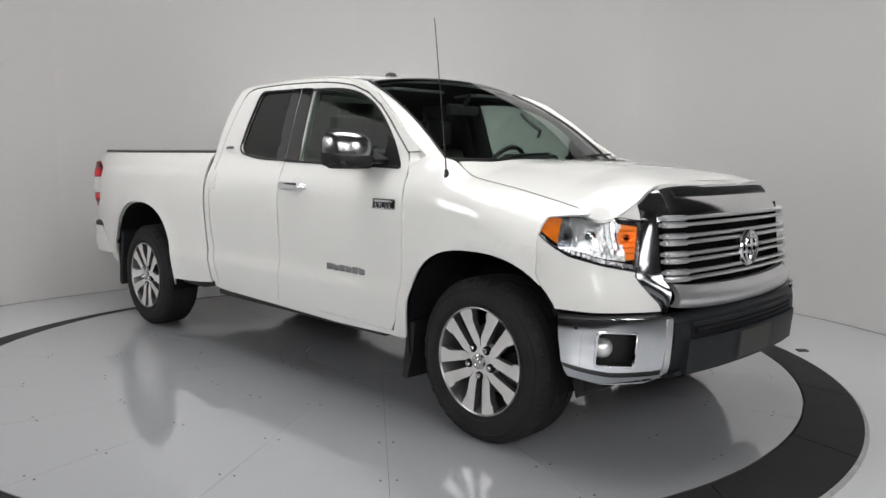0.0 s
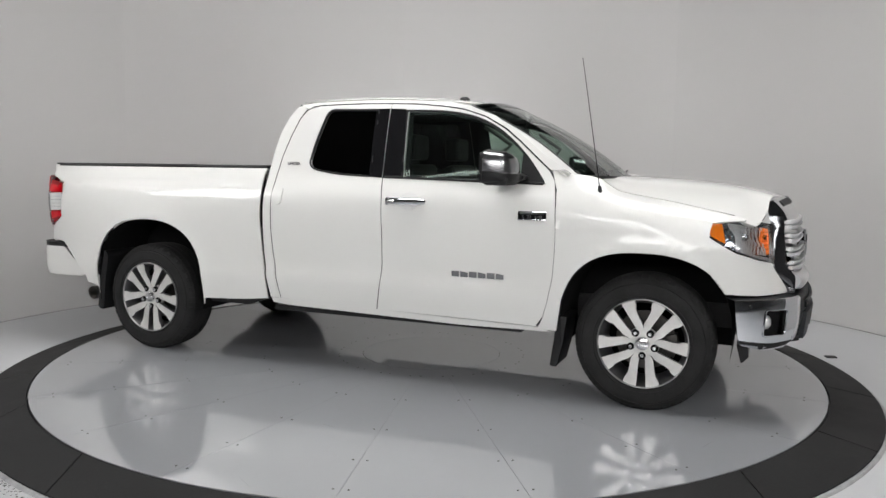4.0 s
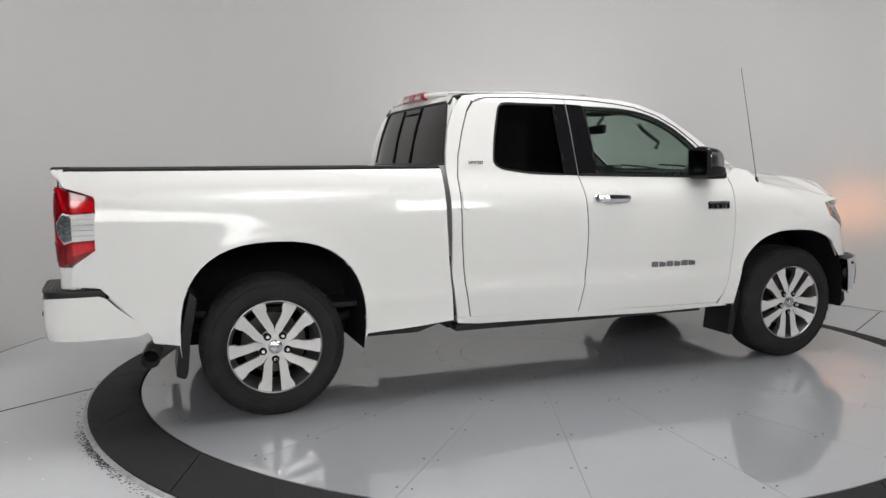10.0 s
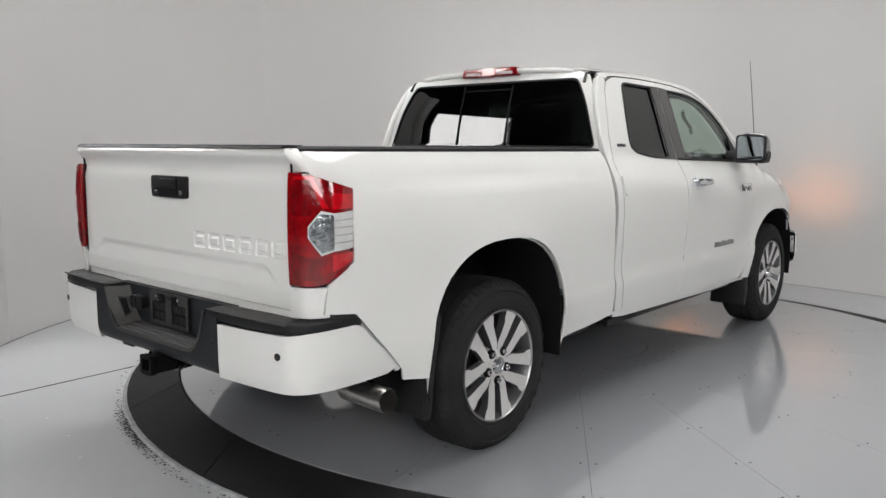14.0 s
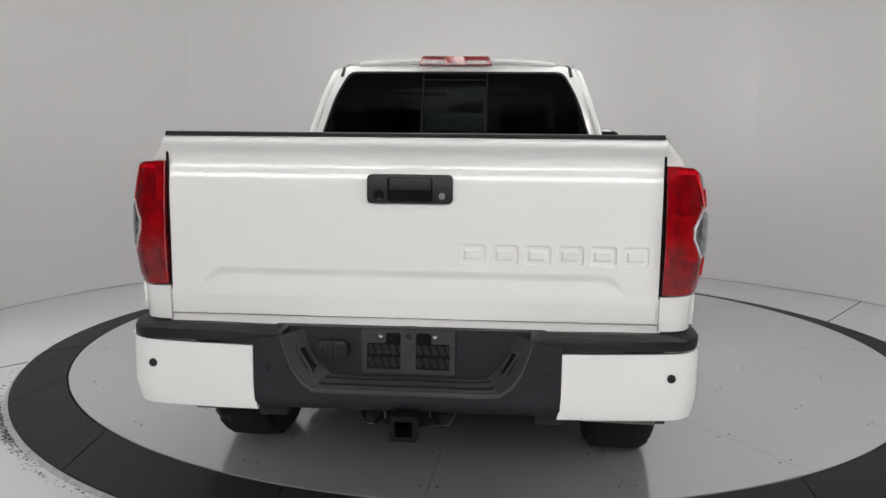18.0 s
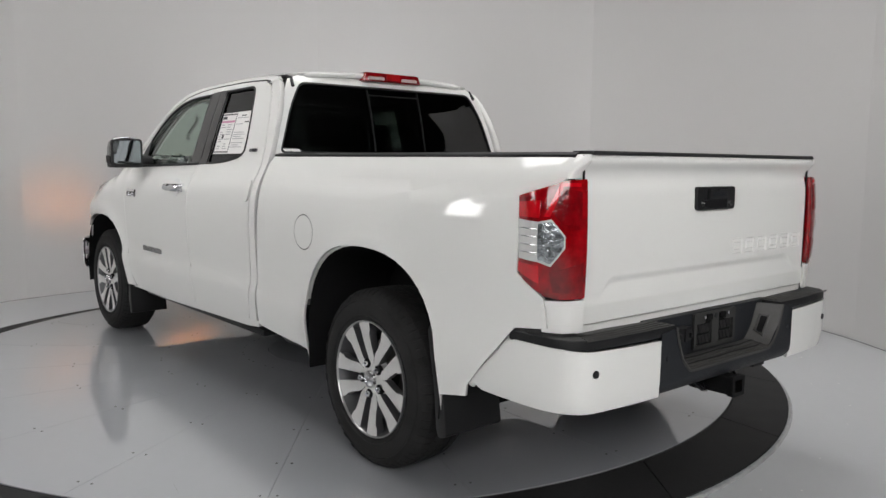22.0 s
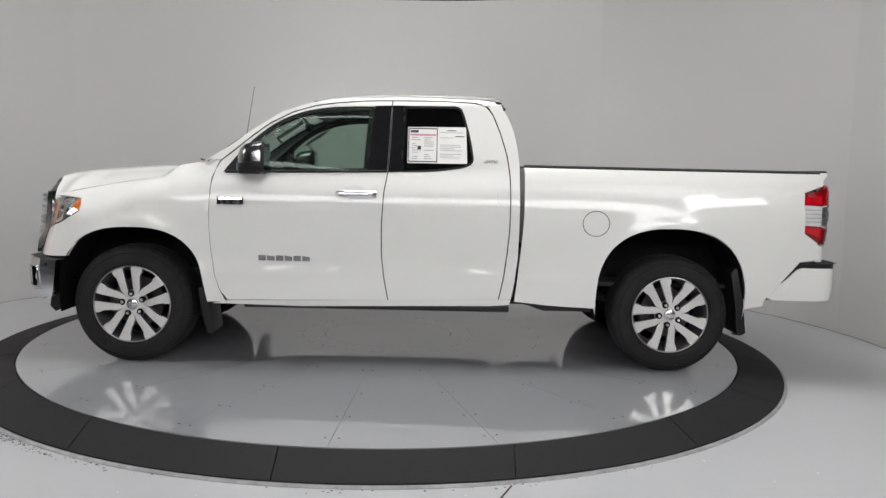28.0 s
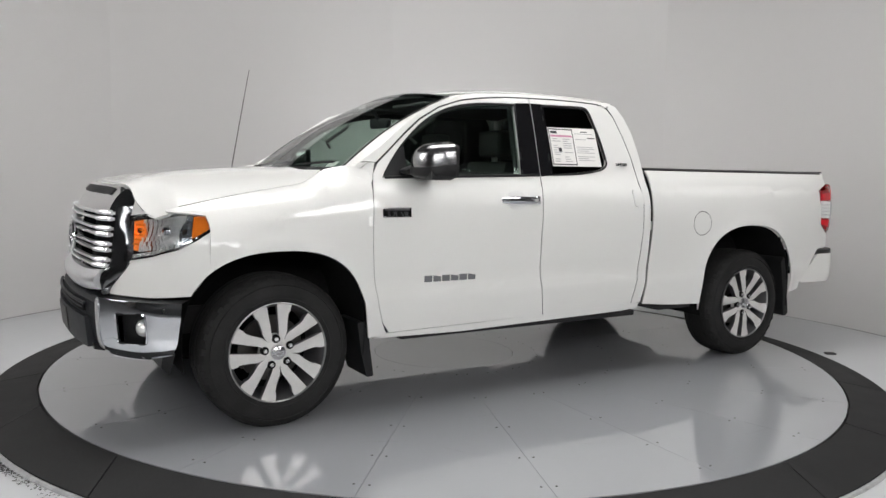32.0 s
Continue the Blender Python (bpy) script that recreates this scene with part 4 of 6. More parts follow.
def build_front_corner(sg):
    """Headlamp and the white skin below it, wrapping round the corner."""
    o = (0.6, sg * 0.7, 0.1)
    N = on_nose(sg)
    u = lambda s: s / 8
    cover = [(u(1.02), 0.905), (u(1.02), 0.865), (u(1.27), 0.82), (u(1.7), 0.765), (u(2.0), 0.722), (u(4.0), 0.714), (u(8.25), 0.711), (u(7.7), 0.76), (u(7.0), 0.83), (u(6.72), 0.868), (u(7.04), 0.880), (u(5.0), 0.911), (u(3.0), 0.951), (u(2.0), 0.996), (u(1.3), 1.034), (u(1.02), 1.046)]
    part("bumper_cover", sheet("bumper_cover", cover, N, o, 0.012, 0.03), PAINT, truck, "white front corner skin under the headlamp")
    part("corner_seam", tube([N(u(a), b) for a, b in ((1.0, 1.04), (1.0, 0.985), (1.0, 0.93), (1.0, 0.88))], 0.0028, 6), GROOVE, truck)
    shell = [(u(1.05), 1.050), (u(2.0), 1.0), (u(3.0), 0.955), (u(5.0), 0.915), (u(7.1), 0.884), (u(7.45), 1.0), (u(7.78), 1.094), (u(4), 1.130), (u(1.2), 1.136)]

    def eye(push):
        """Round hole where the bulb's beam leaves the shell at this depth."""
        y0 = nose(6.9, 1.03, -0.012)[1]
        s0 = min(np.linspace(5.5, 8.2, 161), key=lambda q: abs(nose(q, 1.03, push)[1] - y0))
        return [(u(s0) + 0.030 * math.cos(a), 1.03 + 0.0155 * math.sin(a)) for a in np.linspace(0, 2 * math.pi, 16, endpoint=False)]
    lamp = part("headlamp", sheet("headlamp", shell, on_nose(sg, -0.06), o, 0.03, 0.03, holes=[eye(-0.075)]), CHROME_DARK, truck, "headlamp with amber ends and clear lens")
    # bowl of small tilted mirror facets
    rnd = random.Random(21)
    bm = bmesh.new()
    for i in range(13):
        for j in range(7):
            sa, sb = 2.95 + 0.27 * i, 2.95 + 0.27 * (i + 1)
            sm = (sa + sb) / 2
            lo, hi = float(np.interp(sm, [2, 3, 5, 7.1], [1.0, 0.962, 0.925, 0.90])) + 0.018, 1.118 - max(0, sm - 4) * 0.010
            za, zb = lo + (hi - lo) * j / 7, lo + (hi - lo) * (j + 1) / 7
            deep = -0.055 + 0.035 * (((sm - 4.7) / 1.8) ** 2 + ((za + zb) / 2 - 1.03) ** 2 / 0.007)
            vs = []
            for q, z in ((sa, za), (sb, za), (sb, zb), (sa, zb)):
                x, y, _ = nose(q, z, min(deep, -0.012) + rnd.uniform(-0.0025, 0.0025))
                vs.append(bm.verts.new((x, sg * y, z)))
            bm.faces.new(vs)
    part("reflector_bowl", bm, REFLECTOR, lamp, "bright faceted lamp reflector", False)
    c = nose(4.7, 1.035, -0.03)
    part("bulb_shield", lathe([(0.0, 0.016), (0.014, 0.013), (0.022, 0.004), (0.024, -0.02)], 18, 0, (c[0], sg * c[1], c[2])), CHROME, lamp)
    part("lamp_bezel", sheet("lamp_bezel", [(u(2.3), 0.99), (u(3.0), 0.96), (u(3.25), 1.04), (u(2.85), 1.126), (u(2.3), 1.128)], on_nose(sg, -0.016), o, 0.01, 0.03), FACETS, lamp, "grey bezel beside the reflector")
    part("lamp_bezel", sheet("lamp_bezel", [(u(1.15), 1.118), (u(4.0), 1.112), (u(7.7), 1.076), (u(7.74), 1.09), (u(4.0), 1.127), (u(1.2), 1.133)], on_nose(sg, -0.01), o, 0.008, 0.03), GLOSSBLACK, lamp)
    for k in range(12):
        q = 3.1 + 0.32 * k
        z0 = float(np.interp(q, [2, 3, 5, 7.1], [1.0, 0.955, 0.915, 0.884])) + 0.008
        part("lower_reflector", sheet("lower_reflector", [(u(q), z0), (u(q + 0.22), z0 - 0.003), (u(q + 0.22), z0 + 0.013), (u(q), z0 + 0.016)], on_nose(sg, -0.012), o, 0.012, 0.05), REFLECTOR, lamp)
    part("side_marker", sheet("side_marker", [(u(1.1), 1.056), (u(1.6), 1.032), (u(2.3), 1.004), (u(2.35), 1.108), (u(1.15), 1.116)], on_nose(sg, -0.012), o, 0.012, 0.03), AMBER, lamp, "amber side marker")
    part("turn_lamp", sheet("turn_lamp", rounded([(u(6.55), 0.93), (u(7.2), 0.935), (u(7.4), 1.0), (u(7.66), 1.074), (u(6.5), 1.086), (u(6.2), 1.02)], 0.012, 2), on_nose(sg, -0.02), o, 0.012, 0.03, holes=[eye(-0.026)]), AMBER_LIT, lamp, "lit amber front lamp")
    for k in range(5):
        z0 = 0.962 + 0.024 * k
        part("turn_lamp_rib", tube([(x, sg * y, z) for x, y, z in (nose(6.4, z0, -0.017), nose(6.9, z0 + 0.002, -0.015), nose(7.25, z0, -0.017))], 0.0035, 6), AMBER, lamp)
    c = nose(6.9, 1.03, -0.012)
    # added dark tube that narrows the bulb's beam and hides the bulb
    part("beam_shroud", lathe([(0.013, 0.0), (0.013, -0.075), (0.0, -0.077)], 20, 0, (c[0], sg * c[1], c[2]), caps=False), SHROUD_AMBER, lamp)
    part("amber_bulb", lathe([(0.0, 0.008), (0.006, 0.006), (0.009, 0.0), (0.006, -0.006), (0.0, -0.008)], 12, 0, (c[0] - 0.062, sg * c[1], c[2])), BULB, lamp, "glowing amber bulb")
    ln = part("lens", sheet("lens", shell, on_nose(sg, 0.004), o, 0.004, 0.03), GLASS_LENS, lamp)
    ln.visible_shadow = False
    part("lamp_trim", tube([(x, sg * y, z) for x, y, z in [nose(s, 1.136 - max(0, s - 4) * 0.010, 0.0) for s in np.linspace(1.2, 7.7, 22)]], 0.006, 8), GLOSSBLACK, lamp)
    part("lamp_trim", tube([(x, sg * y, z) for x, y, z in [nose(s, float(np.interp(s, [1.05, 2, 3, 5, 7.1], [1.05, 1.0, 0.955, 0.915, 0.884])) - 0.002, 0.002) for s in np.linspace(1.05, 7.1, 22)]], 0.004, 8), GLOSSBLACK, lamp)
    # return of the hood's edge down to the lamp
    rim = curve([(2.37, 0.836), (2.42, 0.805), (2.455, 0.75), (2.475, 0.69), (2.487, 0.64)], 6)

    def lid(a, b):
        k = min(int(a * 24), 23)
        p = Vector(rim[k]).lerp(Vector(rim[k + 1]), a * 24 - k)
        hi = Vector((p.x, sg * p.y, hood_z(p.x, p.y) - 0.006))
        s0 = 3.1 + 4.7 * a
        x, y, z = nose(s0, 1.130 - max(0, s0 - 4) * 0.010, -0.004)
        return hi.lerp(Vector((x, sg * y, z)), b)
    part("hood_edge_return", patch(lid, 24, 3), PAINT, truck)
    # chrome bumper end with fog lamp
    def CH(s, z):
        k = (z - 0.42) / 0.30
        x, y, q = nose(s * 8, z, 0.03 * (1 - (2 * max(k, 0) - 1) ** 4 if k < 0.5 else 1 - 0.4 * (2 * min(k, 1) - 1) ** 2) + 0.03)
        return (x + 0.03 - 0.025 * max(0.0, s * 8 - 4.3) / 3.6, sg * y, z)
    end = [(u(2.08), 0.696), (u(2.18), 0.62), (u(2.4), 0.50), (u(2.65), 0.445), (u(4), 0.415), (u(6.6), 0.41), (u(7.6), 0.43), (u(7.9), 0.46), (u(7.92), 0.692), (u(7.7), 0.703), (u(5), 0.706)]
    fog = rounded([(u(3.75), 0.50), (u(5.75), 0.495), (u(5.85), 0.64), (u(3.8), 0.648)], 0.025, 3)
    b = part("bumper_end", sheet("bumper_end", end, CH, o, 0.014, 0.02, holes=[fog]), BUMPER_CHROME, truck, "chrome front bumper end with fog lamp")
    def FG(s, z):
        x, y, q = CH(s, z)
        return (x - 0.045, y - sg * 0.02, z)
    part("fog_recess", sheet("fog_recess", rounded([(u(3.5), 0.48), (u(6.0), 0.475), (u(6.1), 0.665), (u(3.55), 0.67)], 0.01), FG, o, 0.01, 0.03), BLACK, b)
    fx, fy, fz = FG(u(4.35), 0.572)
    part("fog_lamp", lathe([(0.0, 0.034), (0.020, 0.031), (0.035, 0.020), (0.042, 0.0), (0.042, -0.02)], 24, 0, (fx + 0.004, fy, fz)), REFLECTOR, b, "round clear fog lamp")
    # paler silver strip carries the bright wall reflection of the end facet
    part("bumper_facet", sheet("bumper_facet", [(u(7.5), 0.44), (u(7.86), 0.45), (u(7.88), 0.69), (u(7.55), 0.69)], lambda s, z: (CH(s, z)[0] + 0.005, CH(s, z)[1], z), o, 0.006, 0.03), BAR_SILVER, b, "end facet of the bumper with its bright reflection painted in")
    part("fog_bezel", tube([CH(p[0], p[1]) for p in fog + fog[:1]], 0.006, 6, None, False), BUMPER_CHROME, b)
    part("bumper_top", patch(lambda a, v: Vector(CH(u(2.1 + 5.8 * a), 0.697)).lerp(Vector((nose(2.1 + 5.8 * a, 0.712, -0.012)[0], sg * nose(2.1 + 5.8 * a, 0.712, -0.012)[1], 0.704)), v), 20, 2), BLACK, b)
    cx, cy, cz = CH(u(2.9), 0.665)
    part("parking_sensor", lathe([(0.011, -0.004), (0.011, 0.003), (0.0, 0.004)], 14, 0, (cx, cy, cz)), BLACK, b)
    part("air_dam", prism(rounded([(2.36, 0.44), (2.42, 0.44), (2.43, 0.37), (2.39, 0.33)], 0.01), 1, min(sg * 0.55, sg * 0.92), max(sg * 0.55, sg * 0.92)), BLACK, b)


def build_tail_lamp(sg):
    """Wraps from the tailgate gap round the corner to the flank."""
    T = curve([(-2.742, 0.945), (-2.80, 0.942), (-2.86, 0.930), (-2.905, 0.905), (-2.93, 0.87), (-2.940, 0.814)], 8)

    def TL(s, z, push=0.0):
        i = min(max(s * 8 * 4, 0), len(T) - 1.001)
        k = int(i)
        p = Vector(T[k]).lerp(Vector(T[k + 1]), i - k)
        w = 0.048 * max(0.0, 1 - ((z - 1.1) / 0.24) ** 2) * min(1, s * 4 / 1.5)
        return (p.x - w * 0.25 - push * 0.6, sg * (p.y + w * 0.9 * (1 - s / 1.25 * 0.9) + push), z)
    o = (-0.6, sg * 0.7, 0)
    full = [(0.01, 1.255), (0.5, 1.29), (0.8, 1.312), (1.24, 1.318), (1.24, 0.905), (0.75, 0.905), (0.5, 0.915), (0.01, 0.985)]
    lamp = part("tail_lamp", sheet("tail_lamp", rounded(full, 0.018, 3), lambda s, z: TL(s, z), o, 0.03, 0.06), RED, truck, "red tail lamp with a clear reversing lens")
    P = lambda s, z: TL(s, z, 0.004)
    outer = part("clear_lens", sheet("clear_lens", [(0.012, 1.178), (0.42, 1.172), (0.42, 1.035), (0.012, 1.040)], P, o, 0.008, 0.06), CLEAR, lamp, "clear outer lens")
    for z in (1.065, 1.092, 1.12, 1.147):
        part("lens_line", tube([TL(q, z, 0.0045) for q in np.linspace(0.015, 0.41, 7)], 0.0018, 5), SATIN, outer)
    part("reversing_lens", sheet("reversing_lens", [(0.42, 1.172), (0.62, 1.182), (0.86, 1.125), (0.86, 1.085), (0.62, 1.02), (0.42, 1.035)], P, o, 0.008, 0.06), CLEAR, lamp, "clear reversing lens")
    Q = lambda s, z: TL(s, z, 0.006)
    part("reversing_bowl", sheet("reversing_bowl", rounded([(0.425, 1.165), (0.62, 1.173), (0.84, 1.122), (0.84, 1.088), (0.62, 1.029), (0.425, 1.042)], 0.010, 2), Q, o, 0.006, 0.04), FACETS, lamp, "faceted chrome bowl of the reversing lamp")
    part("side_marker_lens", sheet("side_marker_lens", rounded([(0.04, 1.186), (0.44, 1.186), (0.44, 1.246), (0.04, 1.236)], 0.008, 2), P, o, 0.006, 0.06), BRIGHT_RED, lamp, "bright red side lens")
    part("side_marker_lens", sheet("side_marker_lens", rounded([(0.04, 1.026), (0.44, 1.022), (0.44, 0.958), (0.04, 0.994)], 0.008, 2), P, o, 0.006, 0.06), BRIGHT_RED, lamp, "bright red side lens")
    part("stop_lens", sheet("stop_lens", rounded([(0.66, 1.195), (0.80, 1.165), (1.14, 1.16), (1.14, 1.275), (0.9, 1.285)], 0.012, 2), P, o, 0.006, 0.06), DARKRED, lamp)
    part("light_guide", sheet("light_guide", rounded([(0.50, 1.19), (0.60, 1.19), (0.80, 1.292), (1.12, 1.292), (1.12, 1.305), (0.74, 1.305)], 0.006, 2), P, o, 0.006, 0.06), BRIGHT_RED, lamp, "bright red light guide")
    part("lower_lens", sheet("lower_lens", [(0.6, 1.0), (1.18, 1.03), (1.18, 0.925), (0.65, 0.93)], P, o, 0.006, 0.06), DARKRED, lamp)
    # skin of the corner above and below the lamp
    ol = [(0.46, 0.785), (1.24, 0.785), (1.24, 0.898), (0.46, 0.898)]
    part("rear_post", sheet("rear_post", ol, lambda s, z: TL(s, z, -0.004), o, 0.012, 0.03), PAINT, truck, "white rear corner skin")

    def crown(u, v):
        z = 1.318 + 0.084 * v
        a = Vector((-2.896, side_y(-2.896, z) - 0.001))
        b = Vector((-2.924 - 0.030 * math.exp(-((z - 1.385) / 0.030) ** 2) + 0.012 * math.exp(-((z - 1.315) / 0.035) ** 2), 0.813))
        c = Vector((b.x + 0.002, a.y - 0.006))
        p = a * (1 - u) ** 2 + c * (2 * u * (1 - u)) + b * u * u
        return (p.x, sg * p.y, z)
    part("rear_post", patch(crown, 8, 8, 0.012, (0.5, -sg * 0.5, 0)), PAINT, truck, "white rear corner skin")


for sg in (1, -1):
    build_side(sg)


def build_nose():
    # hood
    half = [(1.60, 0.0), (1.592, 0.3), (1.58, 0.55), (1.565, 0.72), (1.562, 0.812), (1.60, 0.820), (1.67, 0.816), (1.8, 0.818), (2.0, 0.822), (2.2, 0.830), (2.37, 0.836), (2.42, 0.805), (2.455, 0.75), (2.475, 0.69), (2.487, 0.64), (2.492, 0.56), (2.53, 0.40), (2.562, 0.2), (2.57, 0.0)]
    outline = half + [(x, -y) for x, y in half[-2:0:-1]]
    part("hood", sheet("hood", outline, lambda x, y: (x, y, hood_z(x, y)), (0.1, 0, 1), 0.02, 0.035), PAINT, truck, "white hood with a raised middle")
    # cowl under the windscreen
    part("cowl", patch(lambda u, v: (1.40 + 0.21 * v, -0.70 + 1.40 * u, 1.345 - 0.02 * (1 - v) - 0.05 * abs(2 * u - 1) ** 3), 14, 3, 0.02), BLACK, truck, "black cowl grille")
    for y0 in (-0.45, 0.2):
        part("wiper", tube([(1.52, y0, 1.368), (1.47, y0 + 0.3, 1.392), (1.44, y0 + 0.52, 1.40)], 0.007, 6), BLACK, truck)
    # grille
    g = part("grille", patch(lambda u, v: (2.60 - 0.06 * abs(2 * u - 1) ** 2 - 0.05 * v, -0.62 + 1.24 * u, 0.70 + 0.42 * v), 14, 6, 0.03, (-1, 0, 0)), LINER, truck, "wide silver bar grille in a chrome frame")

    def gx(y, z):
        return 2.706 - 0.075 * (abs(y) / 0.72) ** 2.0 - max(0, z - 0.85) * 0.12 - 0.030 * (max(0.0, abs(y) - 0.52) / 0.09) ** 1.5
    for k in range(8):
        zc = 0.850 + (k // 2) * 0.0785 + (k % 2) * 0.0295
        w = 0.612
        pts = [(gx(y, zc), y, zc + 0.004 * (1 - (y / w) ** 2)) for y in np.linspace(-w, w, 19)]
        bm = bmesh.new()
        prev = None
        for p in pts:
            ring = [bm.verts.new((p[0] + dx, p[1], p[2] + dz)) for dx, dz in ((0.0, 0.0085), (0.010, 0.0075), (0.014, 0.001), (0.006, -0.0075), (-0.012, -0.008), (-0.012, 0.007))]
            if prev:
                for j in range(6):
                    bm.faces.new((prev[j], prev[(j + 1) % 6], ring[(j + 1) % 6], ring[j]))
            else:
                bm.faces.new(ring[::-1])
            prev = ring
        bm.faces.new(prev)
        gb = part("grille_bar", bm, BAR_SILVER, g)
        for e in (-1, 1):
            y0, y1 = e * (w - 0.115), e * (w - 0.012)
            bm = bmesh.new()
            rings = []
            for y in np.linspace(y0, y1, 6):
                x, z = gx(y, zc), zc + 0.004 * (1 - (y / w) ** 2)
                rings.append([bm.verts.new((x + dx, y, z + dz)) for dx, dz in ((-0.01, 0.0135), (0.013, 0.0115), (0.019, 0.003), (0.010, -0.0105), (-0.01, -0.0125))])
            for p, q in zip(rings, rings[1:]):
                for j in range(5):
                    bm.faces.new((p[j], p[(j + 1) % 5], q[(j + 1) % 5], q[j]))
            bm.faces.new(rings[0])
            bm.faces.new(rings[-1])
            part("bar_end", bm, BAR_SILVER, gb)
    def header(u, v):
        """Skirt behind (v under 0.2), crest, face; ends at a sharp edge on either side."""
        k = 2 * u - 1
        y = k * (0.520 + 0.035 * max(0.0, (v - 0.2) / 0.8))
        crest = hood_z(2.46, y) - 0.030
        if v < 0.2:
            f = v / 0.2
            z0 = hood_z(2.47, y) - 0.010
            return (2.515 + 0.05 * f - 0.05 * k * k, y, z0 + (crest - z0) * math.sin(f * math.pi / 2))
        f = (v - 0.2) / 0.8
        x0, x1 = 2.565 - 0.05 * k * k, 2.672 - 0.070 * k * k
        return (x0 + (x1 - x0) * f + 0.012 * math.sin(math.pi * f), y, crest + (1.112 - crest) * f ** 1.2)
    part("grille_header", patch(header, 40, 20, 0.012, (-1, 0, -0.4)), CHROME_SOFT, g, "chrome grille header")
    part("header_vent", patch(lambda u, v: Vector(header(0.06 + 0.88 * u, 0.32 + 0.20 * v)) + Vector((0.004, 0, 0.005)), 24, 4, 0.004, (-1, 0, -1)), BLACK, g, "black mesh slot in the header")
    for k in range(3):
        part("vent_wire", tube([Vector(header(0.07 + 0.86 * q, 0.36 + 0.06 * k)) + Vector((0.007, 0, 0.008)) for q in np.linspace(0, 1, 15)], 0.0022, 5), GREYPL, g)
    for sg in (1, -1):
        def flank(u, v):
            e = Vector(header(1.0, 0.1 + 0.9 * v))
            p = Vector((2.468, 0.560, hood_z(2.468, 0.56) - 0.006)).lerp(Vector((2.488, 0.640, 1.116)), min(1.0, v / 0.75))
            p = p.lerp(Vector((2.575, 0.622, 1.098)), max(0.0, (v - 0.75) / 0.25))
            q = e.lerp(p, u)
            return (q.x, sg * q.y, q.z)
        part("header_side", patch(flank, 5, 10, 0.012, (-0.7, -sg * 0.5, -0.3)), SMOKED, g, "smoked chrome side of the header")
    for sg in (1, -1):
        def leg(u, v):
            z = 1.15 - 0.44 * u
            so = float(np.interp(z, [0.70, 0.76, 0.83, 0.872, 0.895, 1.0, 1.10, 1.15], [8.3, 7.72, 7.0, 6.74, 7.06, 7.43, 7.8, 7.9]))
            yi = float(np.interp(z, [0.70, 0.80, 0.86, 0.90, 1.15], [0.635, 0.603, 0.608, 0.612, 0.62]))
            xi = float(np.interp(z, [0.70, 0.80, 0.86, 0.90, 1.15], [2.652, 2.655, 2.61, 2.598, 2.57]))
            x, y, _ = nose(so, z, 0.006)
            p = Vector((x, y)).lerp(Vector((xi, yi)), v) + Vector((0.7, 0.7)) * (0.003 * math.sin(math.pi * v) ** 0.7)
            return (p.x, sg * p.y, z)
        part("grille_leg", patch(leg, 18, 6, 0.03, (-1, 0, 0)), SMOKED, g, "smoked chrome side of the grille frame")
    for sg in (1, -1):
        part("grille_side", box(2.40, 2.58, min(sg * 0.60, sg * 0.61), max(sg * 0.60, sg * 0.61), 0.72, 1.10), LINER, g)
    part("grille_sill", patch(lambda u, v: (gx(-0.575 + 1.15 * u, 0.7) + 0.018 + 0.03 * math.sin(math.pi * v) - 0.02 * v, -0.575 + 1.15 * u, 0.708 + 0.10 * v + 0.02 * abs(2 * u - 1) ** 3), 18, 6, 0.03, (-1, 0, 0)), BAR_SILVER, g, "satin silver lower grille bar")
    ring = bmesh.new()
    n = 32
    for (ra, rb, r) in ((0.082, 0.076, 0.012), (0.027, 0.064, 0.008)):
        tube([(2.712, ra * math.cos(2 * math.pi * k / n), 0.956 + rb * math.sin(2 * math.pi * k / n)) for k in range(n + 1)], r, 8, ring, False)
    tube([(2.712, 0.062 * math.cos(2 * math.pi * k / n), 0.988 + 0.022 * math.sin(2 * math.pi * k / n)) for k in range(n + 1)], 0.008, 8, ring, False)
    part("maker_emblem", ring, CHROME_SOFT, g, "plain chrome oval emblem")
    part("emblem_back", lathe([(0.0, 0.01), (0.074, 0.01), (0.078, -0.03), (0.0, -0.03)], 28, 0, (2.695, 0, 0.956)), GLOSSBLACK, g)
    # bumper middle
    def bx(y):
        return 2.742 - 0.072 * (abs(y) / 0.7) ** 2.2
    def mid(u, v):
        y = -0.63 + 1.26 * u
        z = 0.706 - 0.262 * v - 0.012 * abs(2 * u - 1)
        return (bx(y) - 0.035 * v + 0.02 * math.sin(math.pi * v) - (0.03 if v < 0.02 else 0), y, z)
    b = part("bumper_middle", patch(mid, 20, 12, 0.05, (-1, 0, 0)), GREYPL, truck, "charcoal plastic front bumper middle")
    def front(y0, y1, z0, z1, d):
        return patch(lambda u, v: (bx(y0 + (y1 - y0) * u) + d + 0.012 - 0.10 * max(0.0, 0.575 - z0 - (z1 - z0) * v), y0 + (y1 - y0) * u, z0 + (z1 - z0) * v), 18, 5, 0.05, (-1, 0, 0))
    # near-black strip over the uncut skin gives the slot its shade
    part("bumper_slot_shade", front(-0.50, 0.50, 0.612, 0.648, 0.006), LINER, b, "near-black strip for the shaded slot in the bumper")
    part("slot_slat", tube([(bx(y) + 0.017, y, 0.63) for y in np.linspace(-0.49, 0.49, 15)], 0.004, 6), GREYPL, b)
    part("slot_lip", tube([(bx(y) + 0.018, y, 0.656) for y in np.linspace(-0.53, 0.53, 15)], 0.009, 6), GREYPL, b)
